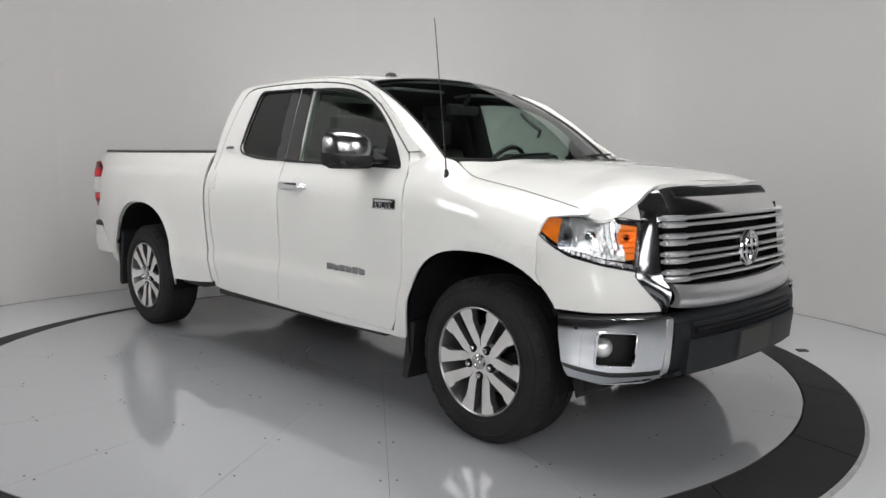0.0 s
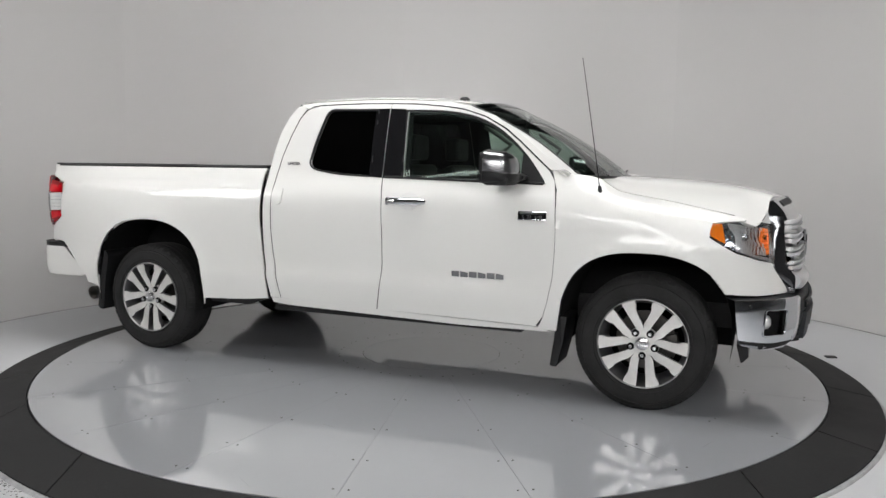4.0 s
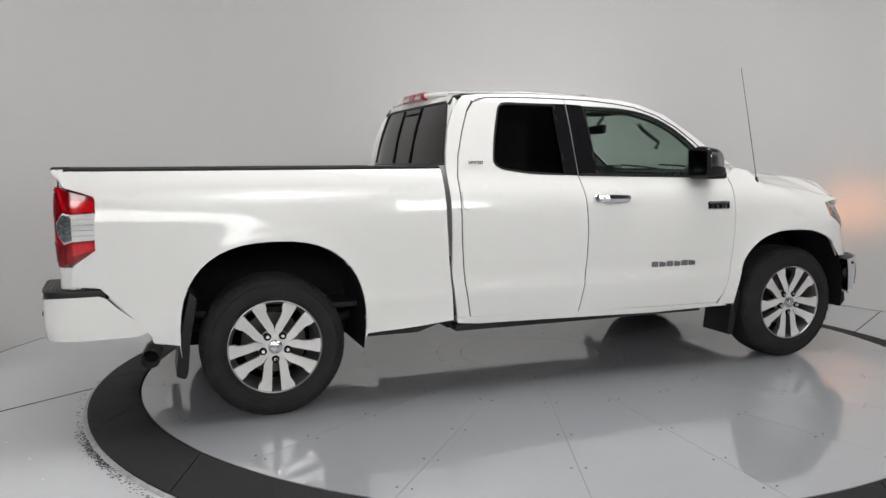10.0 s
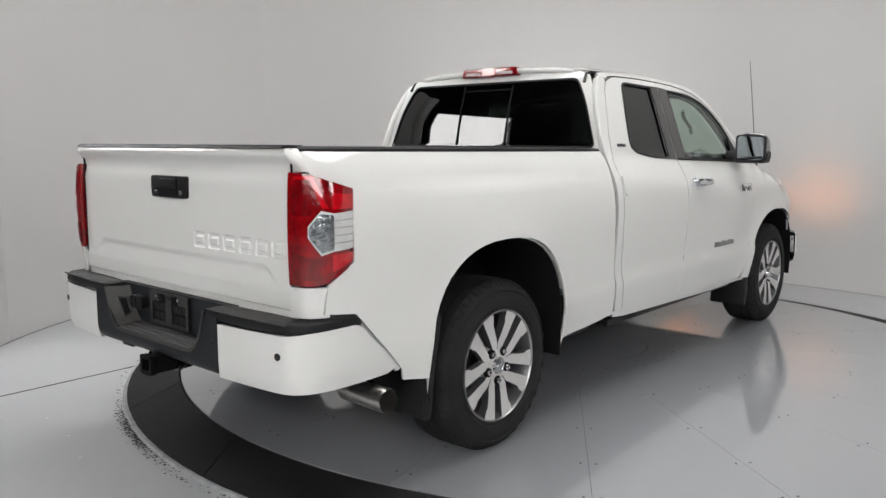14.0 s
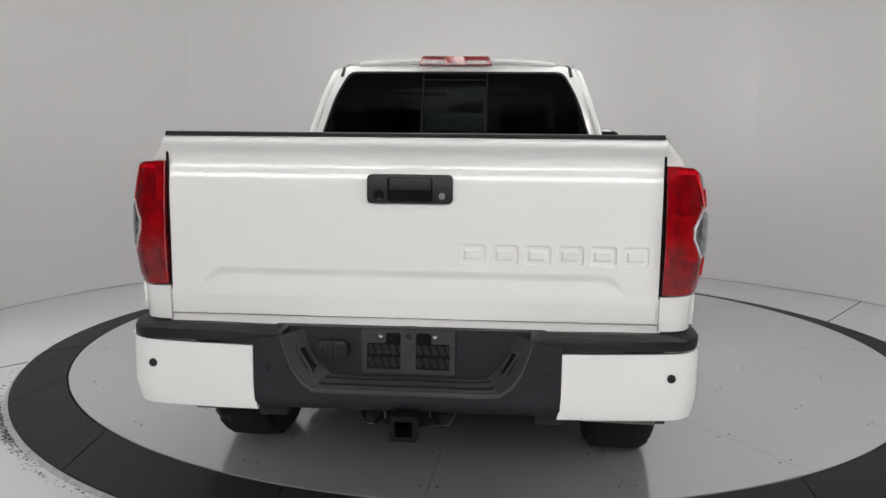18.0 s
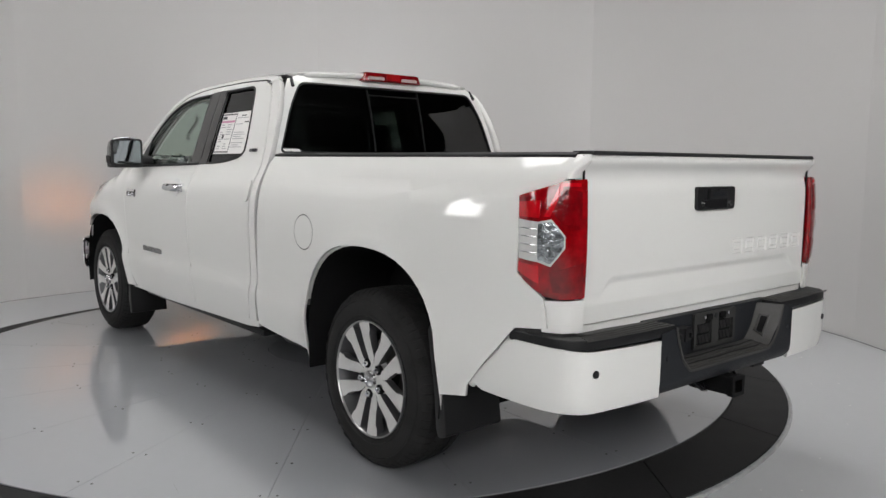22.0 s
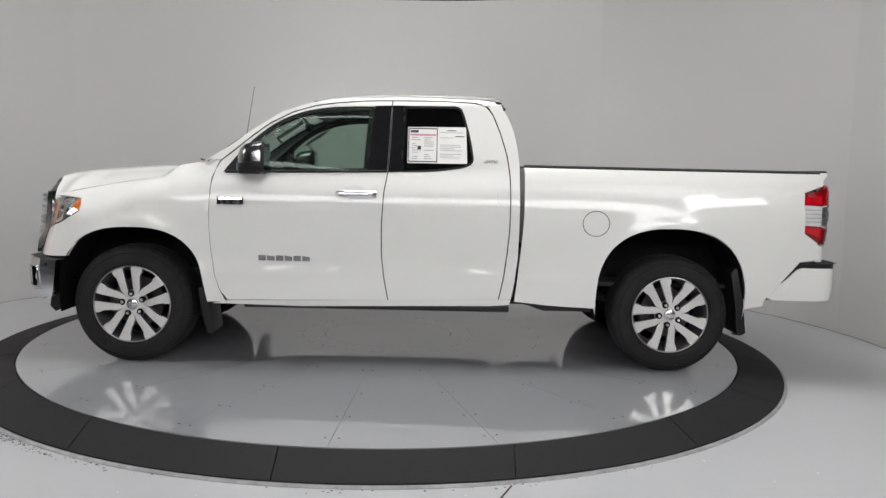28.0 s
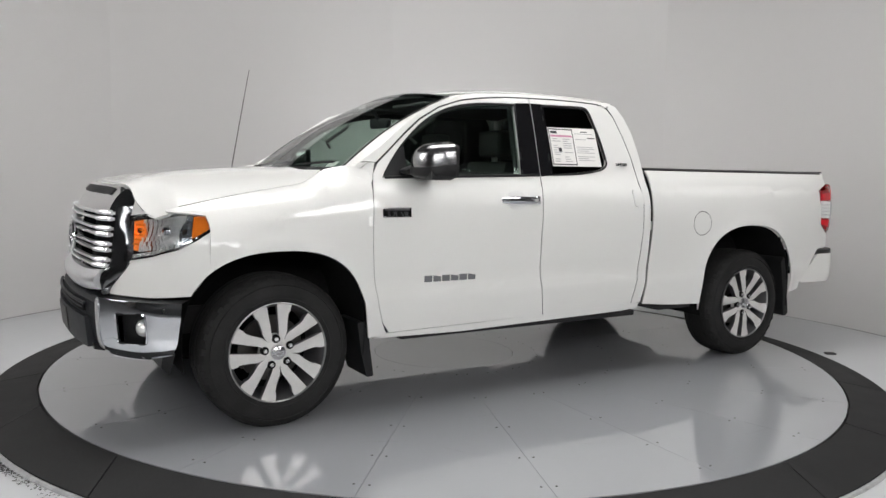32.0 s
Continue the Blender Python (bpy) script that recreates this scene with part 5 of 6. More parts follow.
    part("lower_panel", front(-0.56, 0.56, 0.435, 0.592, 0.016), GREYPL, b, "charcoal lower bumper panel")
    part("plate_pad", front(-0.16, 0.16, 0.452, 0.580, 0.024), STEP, b, "worn grey plate pad")
    part("skid_plate", patch(lambda u, v: (2.69 - 0.30 * v, -0.62 + 1.24 * u, 0.452 - 0.07 * v), 8, 4, 0.02), BLACK, b)


def build_greenhouse():
    # roof
    rz = lut([-0.72, -0.66, -0.55, -0.3, 0.0, 0.3, 0.5, 0.66, 0.8], [1.892, 1.904, 1.914, 1.921, 1.922, 1.909, 1.888, 1.862, 1.83])

    def roof(x, y):
        e = abs(y) / 0.70
        return (x, y, rz(x) - 0.030 * e ** 2 - 0.022 * e ** 6)
    half = [(0.70, 0.0), (0.69, 0.3), (0.665, 0.5), (0.62, 0.60), (0.5, 0.665), (0.2, 0.685), (-0.3, 0.69), (-0.55, 0.68), (-0.655, 0.64), (-0.685, 0.4), (-0.69, 0.0)]
    part("roof", sheet("roof", half + [(x, -y) for x, y in half[-2:0:-1]], roof, (0, 0, 1), 0.02, 0.06), PAINT, truck, "white roof")
    for sg in (1, -1):
        part("roof_ditch", tube([(x, sg * 0.672, rz(x) - 0.066) for x in np.linspace(0.55, -0.60, 12)], 0.016, 8), BLACK, truck, "black roof moulding")
        part("roof_ditch_end", tube([(-0.60, sg * 0.672, rz(-0.60) - 0.062), (-0.655, sg * 0.678, 1.838), (-0.69, sg * 0.686, 1.79)], 0.010, 8), BLACK, truck)
        rim = [(-0.630, 0.600), (-0.650, 0.565), (-0.668, 0.4), (-0.672, 0.15)]
        part("roof_edge", tube([Vector(roof(x, sg * y)) - Vector((0, 0, 0.019)) for x, y in curve(rim, 4)], 0.019, 10), PAINT, truck)
    part("roof_liner", patch(lambda u, v: (0.66 - 1.3 * u, -0.66 + 1.32 * v, 1.80 + 0.05 * math.sin(math.pi * v)), 6, 8, 0.01), HEADLINER, truck)
    part("roof_antenna_fin", lathe([(0.0, 0.028), (0.02, 0.026), (0.035, 0.016), (0.042, 0.0)], 16, 2, (0.47, -0.33, rz(0.47) - 0.012)), BLACK, truck, "small black roof antenna puck")

    # windscreen between base and roof
    def ws(u, v):
        y0, y1 = 0.755, 0.655
        k = 2 * u - 1
        base = Vector((1.572 - 0.160 * abs(k) ** 2.0, k * y0, 1.352 + 0.008 * abs(k)))
        top = Vector((0.695 - 0.045 * abs(k) ** 2.2, k * y1, 1.868 - 0.052 * abs(k) ** 2.2))
        p = base.lerp(top, v)
        bow = 0.035 * math.sin(math.pi * v)
        return p + Vector((bow * 0.55, 0, bow))
    w = part("windscreen", patch(lambda u, v: ws(0.02 + 0.96 * u, 0.02 + 0.96 * v), 20, 10), GLASS_SCREEN, truck, "clear windscreen")
    part("windscreen_band", patch(lambda u, v: Vector(ws(0.02 + 0.96 * u, 0.935 + 0.06 * v)) + Vector((0.002, 0, 0.003)), 20, 2), GLASS_TINT, w)
    part("windscreen_seal", tube([Vector(ws(t, 0.0)) for t in np.linspace(0, 1, 16)], 0.012, 6), BLACK, w)
    for k in (0.0, 1.0):
        part("windscreen_seal", tube([Vector(ws(k, t)) for t in np.linspace(0, 1, 12)], 0.009, 6), BLACK, w)
        sg = 2 * k - 1
        # A-pillar skin from glass edge to the side rail
        px = [1.38, 1.20, 1.06, 0.86, 0.68, 0.52]
        pz = [1.375, 1.495, 1.61, 1.742, 1.818, 1.852]

        def pil(u, v):
            a = Vector(ws(k, u)) + Vector((0, sg * 0.006, 0.002))
            x = float(np.interp(u, np.linspace(0, 1, 6), px))
            z = float(np.interp(u, np.linspace(0, 1, 6), pz))
            b = Vector((x - 0.02, sg * (side_y(x, z) - 0.001), z - 0.01))
            p = a.lerp(b, v)
            return p + Vector((0.3, sg, 0.6)) * 0.006 * math.sin(math.pi * v)
        part("windscreen_pillar", patch(pil, 14, 4, 0.015, (-0.3, -sg * 0.8, -0.3)), PAINT, truck, "white windscreen pillar")
    part("windscreen_label", patch(lambda u, v: Vector(ws(0.945 - 0.045 * u, 0.03 + 0.05 * v)) + Vector((-0.004, 0, -0.004)), 2, 2, 0.001), PAPER, w)

    # rear wall of the cab and its glass
    rear_x = lut([0.5, 0.9, 1.36, 1.45, 1.62, 1.78, 1.84, 1.9], [-0.80, -0.803, -0.803, -0.79, -0.755, -0.706, -0.678, -0.635])

    def rw(y, z):
        x = rear_x(z)
        return (x + 0.05 * (abs(y) / 0.85) ** 4, y, z)

    def edge(z):
        return cab_y(z) - 0.03
    zs = [0.85, 1.1, 1.3, 1.42, 1.5, 1.6, 1.7, 1.78, 1.83]
    right = [(edge(z), z) for z in zs]
    out = right + [(0.60, 1.868), (0.3, 1.892), (0, 1.897), (-0.3, 1.892), (-0.60, 1.868)] + [(-y, z) for y, z in right[::-1]]
    hole = rounded([(-0.80, 1.42), (0.80, 1.42), (0.715, 1.67), (0.632, 1.808), (-0.632, 1.808), (-0.715, 1.67)], [0.03, 0.03, 0.1, 0.04, 0.04, 0.1], 3)
    r = part("cab_rear_wall", sheet("cab_rear_wall", out, rw, (-1, 0, 0.2), 0.03, 0.07, holes=[hole]), PAINT, truck, "white rear cab wall")
    def rg(y, z):
        x, y, z = rw(y, z)
        return (x + 0.006, y, z)
    zb, zt = 1.408, 1.82
    left = [(0.192, zb), (0.818, zb), (0.73, 1.67), (0.645, zt), (0.192, zt)]
    for sgn in (1, -1):
        part("rear_glass", sheet("rear_glass", [(sgn * y, z) for y, z in left], rg, (-1, 0, 0.2), 0.005, 0.12), GLASS_TINT, r, "dark fixed rear window")
    part("rear_slider", sheet("rear_slider", [(-0.192, zb), (0.192, zb), (0.192, zt), (-0.192, zt)], rg, (-1, 0, 0.2), 0.005, 0.12), GLASS_SLIDER, r, "lighter sliding rear window")
    for y in (-0.19, 0.19):
        part("slider_frame", tube([Vector(rg(y, z)) + Vector((-0.004, 0, 0)) for z in np.linspace(1.425, 1.80, 6)], 0.006, 6), LINER, r)
    part("slider_frame", tube([Vector(rg(y, 1.765)) + Vector((-0.004, 0, 0)) for y in np.linspace(-0.19, 0.19, 4)], 0.005, 6), LINER, r)
    part("rear_glass_seal", sheet("rear_glass_seal", [(y * 1.012, 1.617 + (z - 1.617) * 1.05) for y, z in hole], lambda y, z: (rw(y, z)[0] - 0.003, y, z), (-1, 0, 0.2), 0.01, 0.15, holes=[hole]), BLACK, r)
    # high stop lamp
    s = part("high_stop_lamp", prism(rounded([(-0.222, 1.850), (0.222, 1.850), (0.200, 1.906), (-0.200, 1.906)], 0.014), 0, -0.706, -0.60, 0.008), DARKRED, truck, "red high stop lamp with clear ends")
    for y in (-0.125, 0.125):
        part("cargo_lens", prism(rounded([(y - 0.062, 1.862), (y + 0.062, 1.862), (y + 0.057, 1.880), (y - 0.057, 1.880)], 0.006), 0, -0.710, -0.68), DULL_LENS, s)
    part("middle_lens", prism(rounded([(-0.05, 1.864), (0.05, 1.864), (0.05, 1.904), (-0.05, 1.904)], 0.004), 0, -0.710, -0.68), mat("stop_red", (0.35, 0.006, 0.008), 0.1, coat=1.0, vary=0.3, scale=40), s)
    # whip antenna on the right fender
    a = part("whip_antenna", tube([(1.567, -0.905, 1.245), (1.563, -0.905, 1.285), (1.56, -0.905, 1.312)], [0.02, 0.014, 0.009], 10), BLACK, truck, "black whip antenna")
    part("antenna_rod", tube([(1.56, -0.905, 1.305), (1.50, -0.887, 1.66), (1.43, -0.867, 2.06)], [0.0035, 0.0028, 0.002], 6), BLACK, a)
    part("antenna_ball", lathe([(0.0, -0.004), (0.004, 0), (0.0, 0.005)], 8, 2, (1.43, -0.867, 2.063)), BLACK, a)


def build_cabin():
    part("cabin_tub", box(-0.72, 1.30, -0.86, 0.86, 0.50, 0.62), CABIN, truck)
    for sg in (1, -1):
        part("door_card", patch(lambda u, v: (1.28 - 2.0 * u, sg * (0.90 - 0.03 * v), 0.5 + 0.82 * v), 4, 4, 0.03, (0, -sg, 0)), CABIN, truck)
    part("firewall", box(1.27, 1.33, -0.86, 0.86, 0.5, 1.30), CABIN, truck)
    part("dashboard", prism(rounded([(1.42, 1.20), (1.40, 1.335), (1.20, 1.365), (1.0, 1.33), (0.93, 1.20), (1.0, 0.85), (1.3, 0.8)], 0.05), 1, -0.80, 0.80, 0.01), CABIN, truck, "dark dashboard")
    part("instrument_hood", prism(rounded([(1.12, 1.33), (1.08, 1.40), (0.98, 1.395), (0.95, 1.33)], 0.03), 1, 0.18, 0.62, 0.01), CABIN, truck)
    n = 28
    c, r = Vector((0.80, 0.40, 1.27)), 0.19
    ux, uy = Vector((0.42, 0, 0.9)).normalized(), Vector((0, 1, 0))
    wheel = tube([c + r * (ux * math.cos(2 * math.pi * k / n) + uy * math.sin(2 * math.pi * k / n)) for k in range(n + 1)], 0.016, 8, None, False)
    s = part("steering_wheel", wheel, LEATHER, truck, "dark steering wheel")
    for a in (0.2, math.pi - 0.2, -math.pi / 2):
        part("wheel_spoke", tube([c + 0.04 * (ux * math.sin(a) + uy * math.cos(a)), c + r * (ux * math.sin(a) + uy * math.cos(a))], 0.016, 8), LEATHER, s)
    part("wheel_hub", lathe([(0.0, 0.03), (0.05, 0.02), (0.06, -0.02), (0.04, -0.12)], 16, 0, c), CABIN, s)
    for x, ys in ((0.25, (0.40, -0.40)), (-0.50, (0.42, -0.42))):
        for y in ys:
            w = 0.25 if x > 0 else 0.30
            st = part("seat_cushion", box(x - 0.05, x + 0.5 if x > 0 else x + 0.42, y - w, y + w, 0.70, 0.90, 0.05, 3), LEATHER, truck, "dark leather seat")
            part("seat_backrest", prism(rounded([(x + 0.06, 0.85), (x - 0.06, 0.85), (x - 0.17, 1.40), (x - 0.06, 1.44)], 0.04), 1, y - w + 0.02, y + w - 0.02, 0.03), LEATHER, st)
            part("headrest", box(x - 0.19, x - 0.07, y - 0.13, y + 0.13, 1.46, 1.64, 0.04, 3), LEATHER, st)
            for d in (-0.05, 0.05):
                part("headrest_post", tube([(x - 0.13, y + d, 1.40), (x - 0.13, y + d, 1.48)], 0.007, 6), GREYPL, st)
    part("console", box(0.2, 1.0, -0.14, 0.14, 0.6, 0.98, 0.03), CABIN, truck)
    m = part("inner_mirror", prism(rounded([(-0.13, 1.64), (0.13, 1.64), (0.14, 1.70), (-0.14, 1.71)], 0.025), 0, 0.78, 0.81, 0.008), CABIN, truck)
    part("inner_mirror_stem", tube([(0.80, 0, 1.69), (0.86, 0, 1.77)], 0.012, 6), CABIN, m)
    for sg in (1, -1):
        part("sun_visor", box(0.56, 0.78, min(sg * 0.15, sg * 0.58), max(sg * 0.15, sg * 0.58), 1.765, 1.785, 0.008), HEADLINER, truck)
        part("grab_handle", tube([(0.88, sg * 0.665, 1.52), (0.92, sg * 0.64, 1.56), (0.80, sg * 0.63, 1.64), (0.74, sg * 0.655, 1.68)], 0.013, 8), HEADLINER, truck)


def build_tail():
    # tailgate skin with lip and lower recess
    def tx(y, z):
        x = -2.930
        x -= 0.030 * math.exp(-((z - 1.385) / 0.030) ** 2)
        x += 0.012 * math.exp(-((z - 1.315) / 0.035) ** 2)
        a = abs(y)
        fold = 0.966 - 0.056 * min(1.0, max(0.0, (math.sqrt((a - 0.655) ** 2 + 0.0003) + a - 0.655) / 0.12))
        low = -2.934 + 0.21 * max(0.0, min(z, 1.0) - 0.872) + 0.05 * max(0.0, 0.872 - z)
        q = min(1.0, max(0.0, (z - fold + 0.030) / 0.030))
        q = q * q * (3 - 2 * q) if q < 0.6 else min(1.0, 0.648 + (q - 0.6) * 0.88)
        if z < 1.0:
            x = low + (x - low) * q
        return x + 0.006 * (y / 0.8) ** 2
    outline = [(-0.811, 0.806), (0.811, 0.806), (0.811, 1.402), (-0.811, 1.402)]
    window = [(-0.795, 0.980), (-0.150, 0.980), (-0.150, 1.068), (-0.795, 1.068)]
    tg = part("tailgate", sheet("tailgate", outline, lambda y, z: (tx(y, z), y, z), (-1, 0, 0), 0.03, 0.0085, holes=[window]), PAINT, truck, "white tailgate with a pressed crease")

    def stamped(y, z):
        """The skin with a row of six plain frames pressed into it."""
        k = min(5, max(0, int((-0.160 - y) / 0.1055)))
        cy = -0.160 - 0.1055 * k - 0.046
        dy, dz = abs(y - cy) - 0.030, abs(z - 1.0235) - 0.019
        d = math.hypot(max(dy, 0), max(dz, 0)) + min(0.0, max(dy, dz))
        g = min(1.0, max(0.0, (0.0105 - abs(d - 0.004)) / 0.0045))
        return (tx(y, z) + 0.008 * g * g * (3 - 2 * g), y, z)
    part("pressed_panel", sheet("pressed_panel", window, stamped, (-1, 0, 0), 0.03, 0.0034), PAINT, tg)
    part("tailgate_cap", prism(rounded([(-2.960, 1.400), (-2.86, 1.400), (-2.86, 1.414), (-2.95, 1.415)], 0.005), 1, -0.803, 0.803), BLACK, tg, "black tailgate top cap")
    h = part("tailgate_handle", prism(rounded([(-0.14, 1.188), (0.14, 1.188), (0.14, 1.282), (-0.14, 1.282)], 0.018), 0, -2.945, -2.915, 0.004), BLACK, tg, "black tailgate handle with camera")
    part("handle_recess", prism(rounded([(-0.075, 1.195), (0.072, 1.195), (0.072, 1.272), (-0.075, 1.272)], 0.01), 0, -2.9475, -2.93), GLOSSBLACK, h)
    part("handle_paddle", prism(rounded([(-0.07, 1.232), (0.066, 1.232), (0.066, 1.27), (-0.07, 1.27)], 0.008), 0, -2.954, -2.93, 0.003), BLACK, h)
    part("handle_name_bar", prism([(-0.052, 1.243), (0.048, 1.243), (0.048, 1.259), (-0.052, 1.259)], 0, -2.956, -2.94), GREYPL, h)
    part("reversing_camera", lathe([(0.0, -0.012), (0.012, -0.012), (0.018, 0.0)], 14, 0, (-2.947, 0.10, 1.215)), GLOSSBLACK, h)
    part("lock", lathe([(0.0, -0.006), (0.011, -0.006), (0.012, 0.0)], 14, 0, (-2.945, -0.105, 1.213)), SATIN, h)
    part("bed_floor", box(-2.9, -0.84, -0.495, 0.495, 0.80, 0.84), BLACK, truck)
    part("bed_front_wall", box(-0.885, -0.855, -0.80, 0.80, 0.6, 1.39), PAINT, truck, "white bed front wall")
    for sg in (1, -1):
        # near-black tube draws the shade in the gap beside the tailgate
        part("tailgate_gap_shade", tube([(-2.922, sg * 0.8135, z) for z in np.linspace(0.80, 1.40, 8)], 0.0045, 6), LINER, truck)
    part("tailgate_sill", box(-2.914, -2.84, -0.82, 0.82, 0.74, 0.80), PAINT, truck)
    # bumper
    for sg in (1, -1):
        P = curve([(-2.50, 0.952), (-2.66, 0.962), (-2.80, 0.960), (-2.91, 0.950), (-2.98, 0.922), (-3.018, 0.868), (-3.032, 0.77), (-3.041, 0.64), (-3.046, 0.49)], 8)

        def BC(sv, z):
            i = min(max(sv * 32, 0), len(P) - 1.001)
            k = int(i)
            p = Vector(P[k]).lerp(Vector(P[k + 1]), i - k)
            tuck = 0.05 * max(0, (0.60 - z) / 0.09) ** 2 * 0.25
            return (p.x + tuck * min(1, sv), sg * (p.y - tuck), z)
        ol = [(0.04, 0.535), (0.12, 0.515), (0.6, 0.512), (1.0, 0.515), (1.98, 0.512), (1.98, 0.728), (1.2, 0.735), (0.9, 0.742), (0.40, 0.745), (0.340, 0.730), (0.037, 0.551)]
        c = part("rear_bumper_end", sheet("rear_bumper_end", ol, BC, (-0.6, sg * 0.7, 0), 0.02, 0.045), PAINT, truck, "white rear bumper end")
        part("bumper_flange", tube([(-2.49, sg * 0.925, 0.52), (-2.60, sg * 0.925, 0.64), (-2.695, sg * 0.915, 0.735)], 0.018, 8), PAINT, c)
        sx, sy, sz = BC(1.33, 0.655)
        part("parking_sensor", lathe([(0.0, -0.004), (0.014, -0.003), (0.015, 0.004)], 14, 0, (sx, sy, sz)), BLACK, c, "black parking sensor")
        top = [(-2.715, 0.952), (-2.84, 0.952), (-2.91, 0.946), (-2.975, 0.92), (-3.013, 0.87), (-3.03, 0.76), (-3.04, 0.60), (-3.04, 0.40), (-2.93, 0.40), (-2.90, 0.78), (-2.88, 0.86), (-2.725, 0.88)]
        s2 = part("step_pad", prism([(x, sg * y) for x, y in top], 2, 0.738, 0.775, 0.006), BLACK, c, "black ribbed bumper step pad")
        for k in range(4):
            part("step_rib", tube([(-3.026 + 0.022 * k + 0.002 * math.sin(40 * y + k) + 0.55 * max(0.0, y - 0.74) ** 2, sg * y, 0.775) for y in np.linspace(0.42, 0.885 - 0.012 * k, 24)], 0.0042, 6), STEP, s2)
    notch = rounded([(-0.495, 0.515), (0.495, 0.515), (0.495, 0.75), (0.405, 0.765), (0.37, 0.66), (0.30, 0.585), (-0.30, 0.585), (-0.37, 0.66), (-0.405, 0.765), (-0.495, 0.75)], [0.01, 0.01, 0.005, 0.03, 0.08, 0.06, 0.06, 0.08, 0.03, 0.005], 6)
    mid = part("rear_bumper_middle", sheet("rear_bumper_middle", notch, lambda y, z: (-3.046 + 0.03 * max(0, (0.56 - z) / 0.045) ** 2, y, z), (-1, 0, 0), 0.09, 0.03), GREYPL, truck, "charcoal rear bumper middle with a step")
    part("bumper_backing", box(-2.95, -2.90, -0.45, 0.45, 0.55, 0.775), GREYPL, mid)
    # worn scoop of the step: one bent surface from flank to flank
    lip = curve([(0.405, 0.766), (0.392, 0.72), (0.360, 0.645), (0.318, 0.603), (0.27, 0.590), (0.0, 0.590), (-0.27, 0.590), (-0.318, 0.603), (-0.360, 0.645), (-0.392, 0.72), (-0.405, 0.766)], 6)
    rear = curve([(0.352, 0.766), (0.338, 0.73), (0.312, 0.675), (0.272, 0.628), (0.225, 0.612), (0.0, 0.612), (-0.225, 0.612), (-0.272, 0.628), (-0.312, 0.675), (-0.338, 0.73), (-0.352, 0.766)], 6)

    def scoop(u, v):
        i = min(u * (len(lip) - 1), len(lip) - 1.001)
        k = int(i)
        a = Vector(lip[k]).lerp(Vector(lip[k + 1]), i - k)
        b = Vector(rear[k]).lerp(Vector(rear[k + 1]), i - k)
        p = a.lerp(b, v)
        return Vector((-3.049 + 0.096 * v, p.x, p.y))
    part("middle_step", patch(scoop, 96, 6, 0.012, (0, 0, -1)), STEP, mid, "worn ribbed step")
    part("step_edge", tube([scoop(u, 0.0) for u in np.linspace(0, 1, 81)], 0.0045, 6), STEP, mid)
    for k in range(4):
        part("step_rib", tube([scoop(u, 0.16 + 0.2 * k + 0.02 * math.sin(u * 60 + k)) + Vector((0, 0, 0.001)) for u in np.linspace(0.37 - 0.01 * k, 0.63 + 0.01 * k, 40)], 0.0042, 6), BLACK if k % 2 else STEP, mid)
    for sg in (1, -1):
        def wall_at(u, v, lift):
            p = scoop(u, v)
            return Vector((p.x, sg * (p.y - lift), p.z + lift * 0.7))
        slot = [wall_at(u, v, 0.004) for u, v in ((0.115, 0.42), (0.125, 0.75), (0.235, 0.78), (0.262, 0.45), (0.115, 0.42))]
        part("step_side_slot_rim", tube(slot, 0.005, 6), STEP, mid)
        # near-black patch on the scoop paints the shade of a slot
        part("step_slot_shade", patch(lambda u, v: wall_at(0.13 + 0.11 * u, 0.47 + 0.26 * v, 0.003), 6, 4, 0.003, (0, sg, -0.5)), LINER, mid)
    for y in (0.452, -0.462):
        part("bumper_plug", lathe([(0.0, -0.003), (0.010, -0.003), (0.012, -0.001), (0.013, 0.002)], 16, 0, (-3.047, y, 0.655)), GREYPL, mid)
    # number plate bracket: grey frame with two openings
    fr = rounded([(-0.155, 0.625), (0.155, 0.625), (0.155, 0.772), (-0.155, 0.772)], 0.008, 2)
    h1 = rounded([(-0.138, 0.640), (-0.025, 0.640), (-0.025, 0.762), (-0.076, 0.762), (-0.076, 0.728), (-0.138, 0.728)], 0.006, 2)
    h2 = [(-y, z) for y, z in reversed(h1)]
    pl = part("plate_bracket", sheet("plate_bracket", fr, lambda y, z: (-2.965, y, z), (-1, 0, 0), 0.012, 0.1, holes=[h1, h2]), BRACKET, mid, "empty worn grey plate bracket")
    for hh in (-0.08, 0.08):
        # near-black plate behind the hole stands in for the shade inside
        part("bracket_opening_shade", box(-2.954, -2.951, hh - 0.064, hh + 0.064, 0.632, 0.770), LINER, pl)
        for row in range(2):
            for k in range(5):
                y0 = hh - 0.070 + k * 0.025
                z0 = 0.646 + row * 0.043
                q = [(y0, z0), (y0 + 0.018, z0 - 0.002), (y0 + 0.030, z0 + 0.030), (y0 + 0.012, z0 + 0.033)]
                part("spare_tyre_tread", prism([(min(max(y, hh - 0.062), hh + 0.062), z) for y, z in q], 0, -2.957 - 0.001 * (k % 2), -2.953), RUBBER, pl)
        inner = hh - math.copysign(0.029, hh)
        part("plate_lamp", prism(rounded([(inner - 0.022, 0.738), (inner + 0.022, 0.738), (inner + 0.022, 0.764), (inner - 0.022, 0.764)], 0.009, 3), 0, -2.972, -2.955, 0.004), LINER, pl)
        part("plate_screw", lathe([(0.0, -0.008), (0.007, -0.007), (0.007, 0.0)], 8, 0, (-2.966, math.copysign(0.089, hh), 0.755)), CHROME, pl)
    part("bracket_plug", lathe([(0.0, -0.002), (0.010, -0.002), (0.011, 0.0)], 12, 0, (-2.966, 0.0, 0.752)), GREYPL, pl)
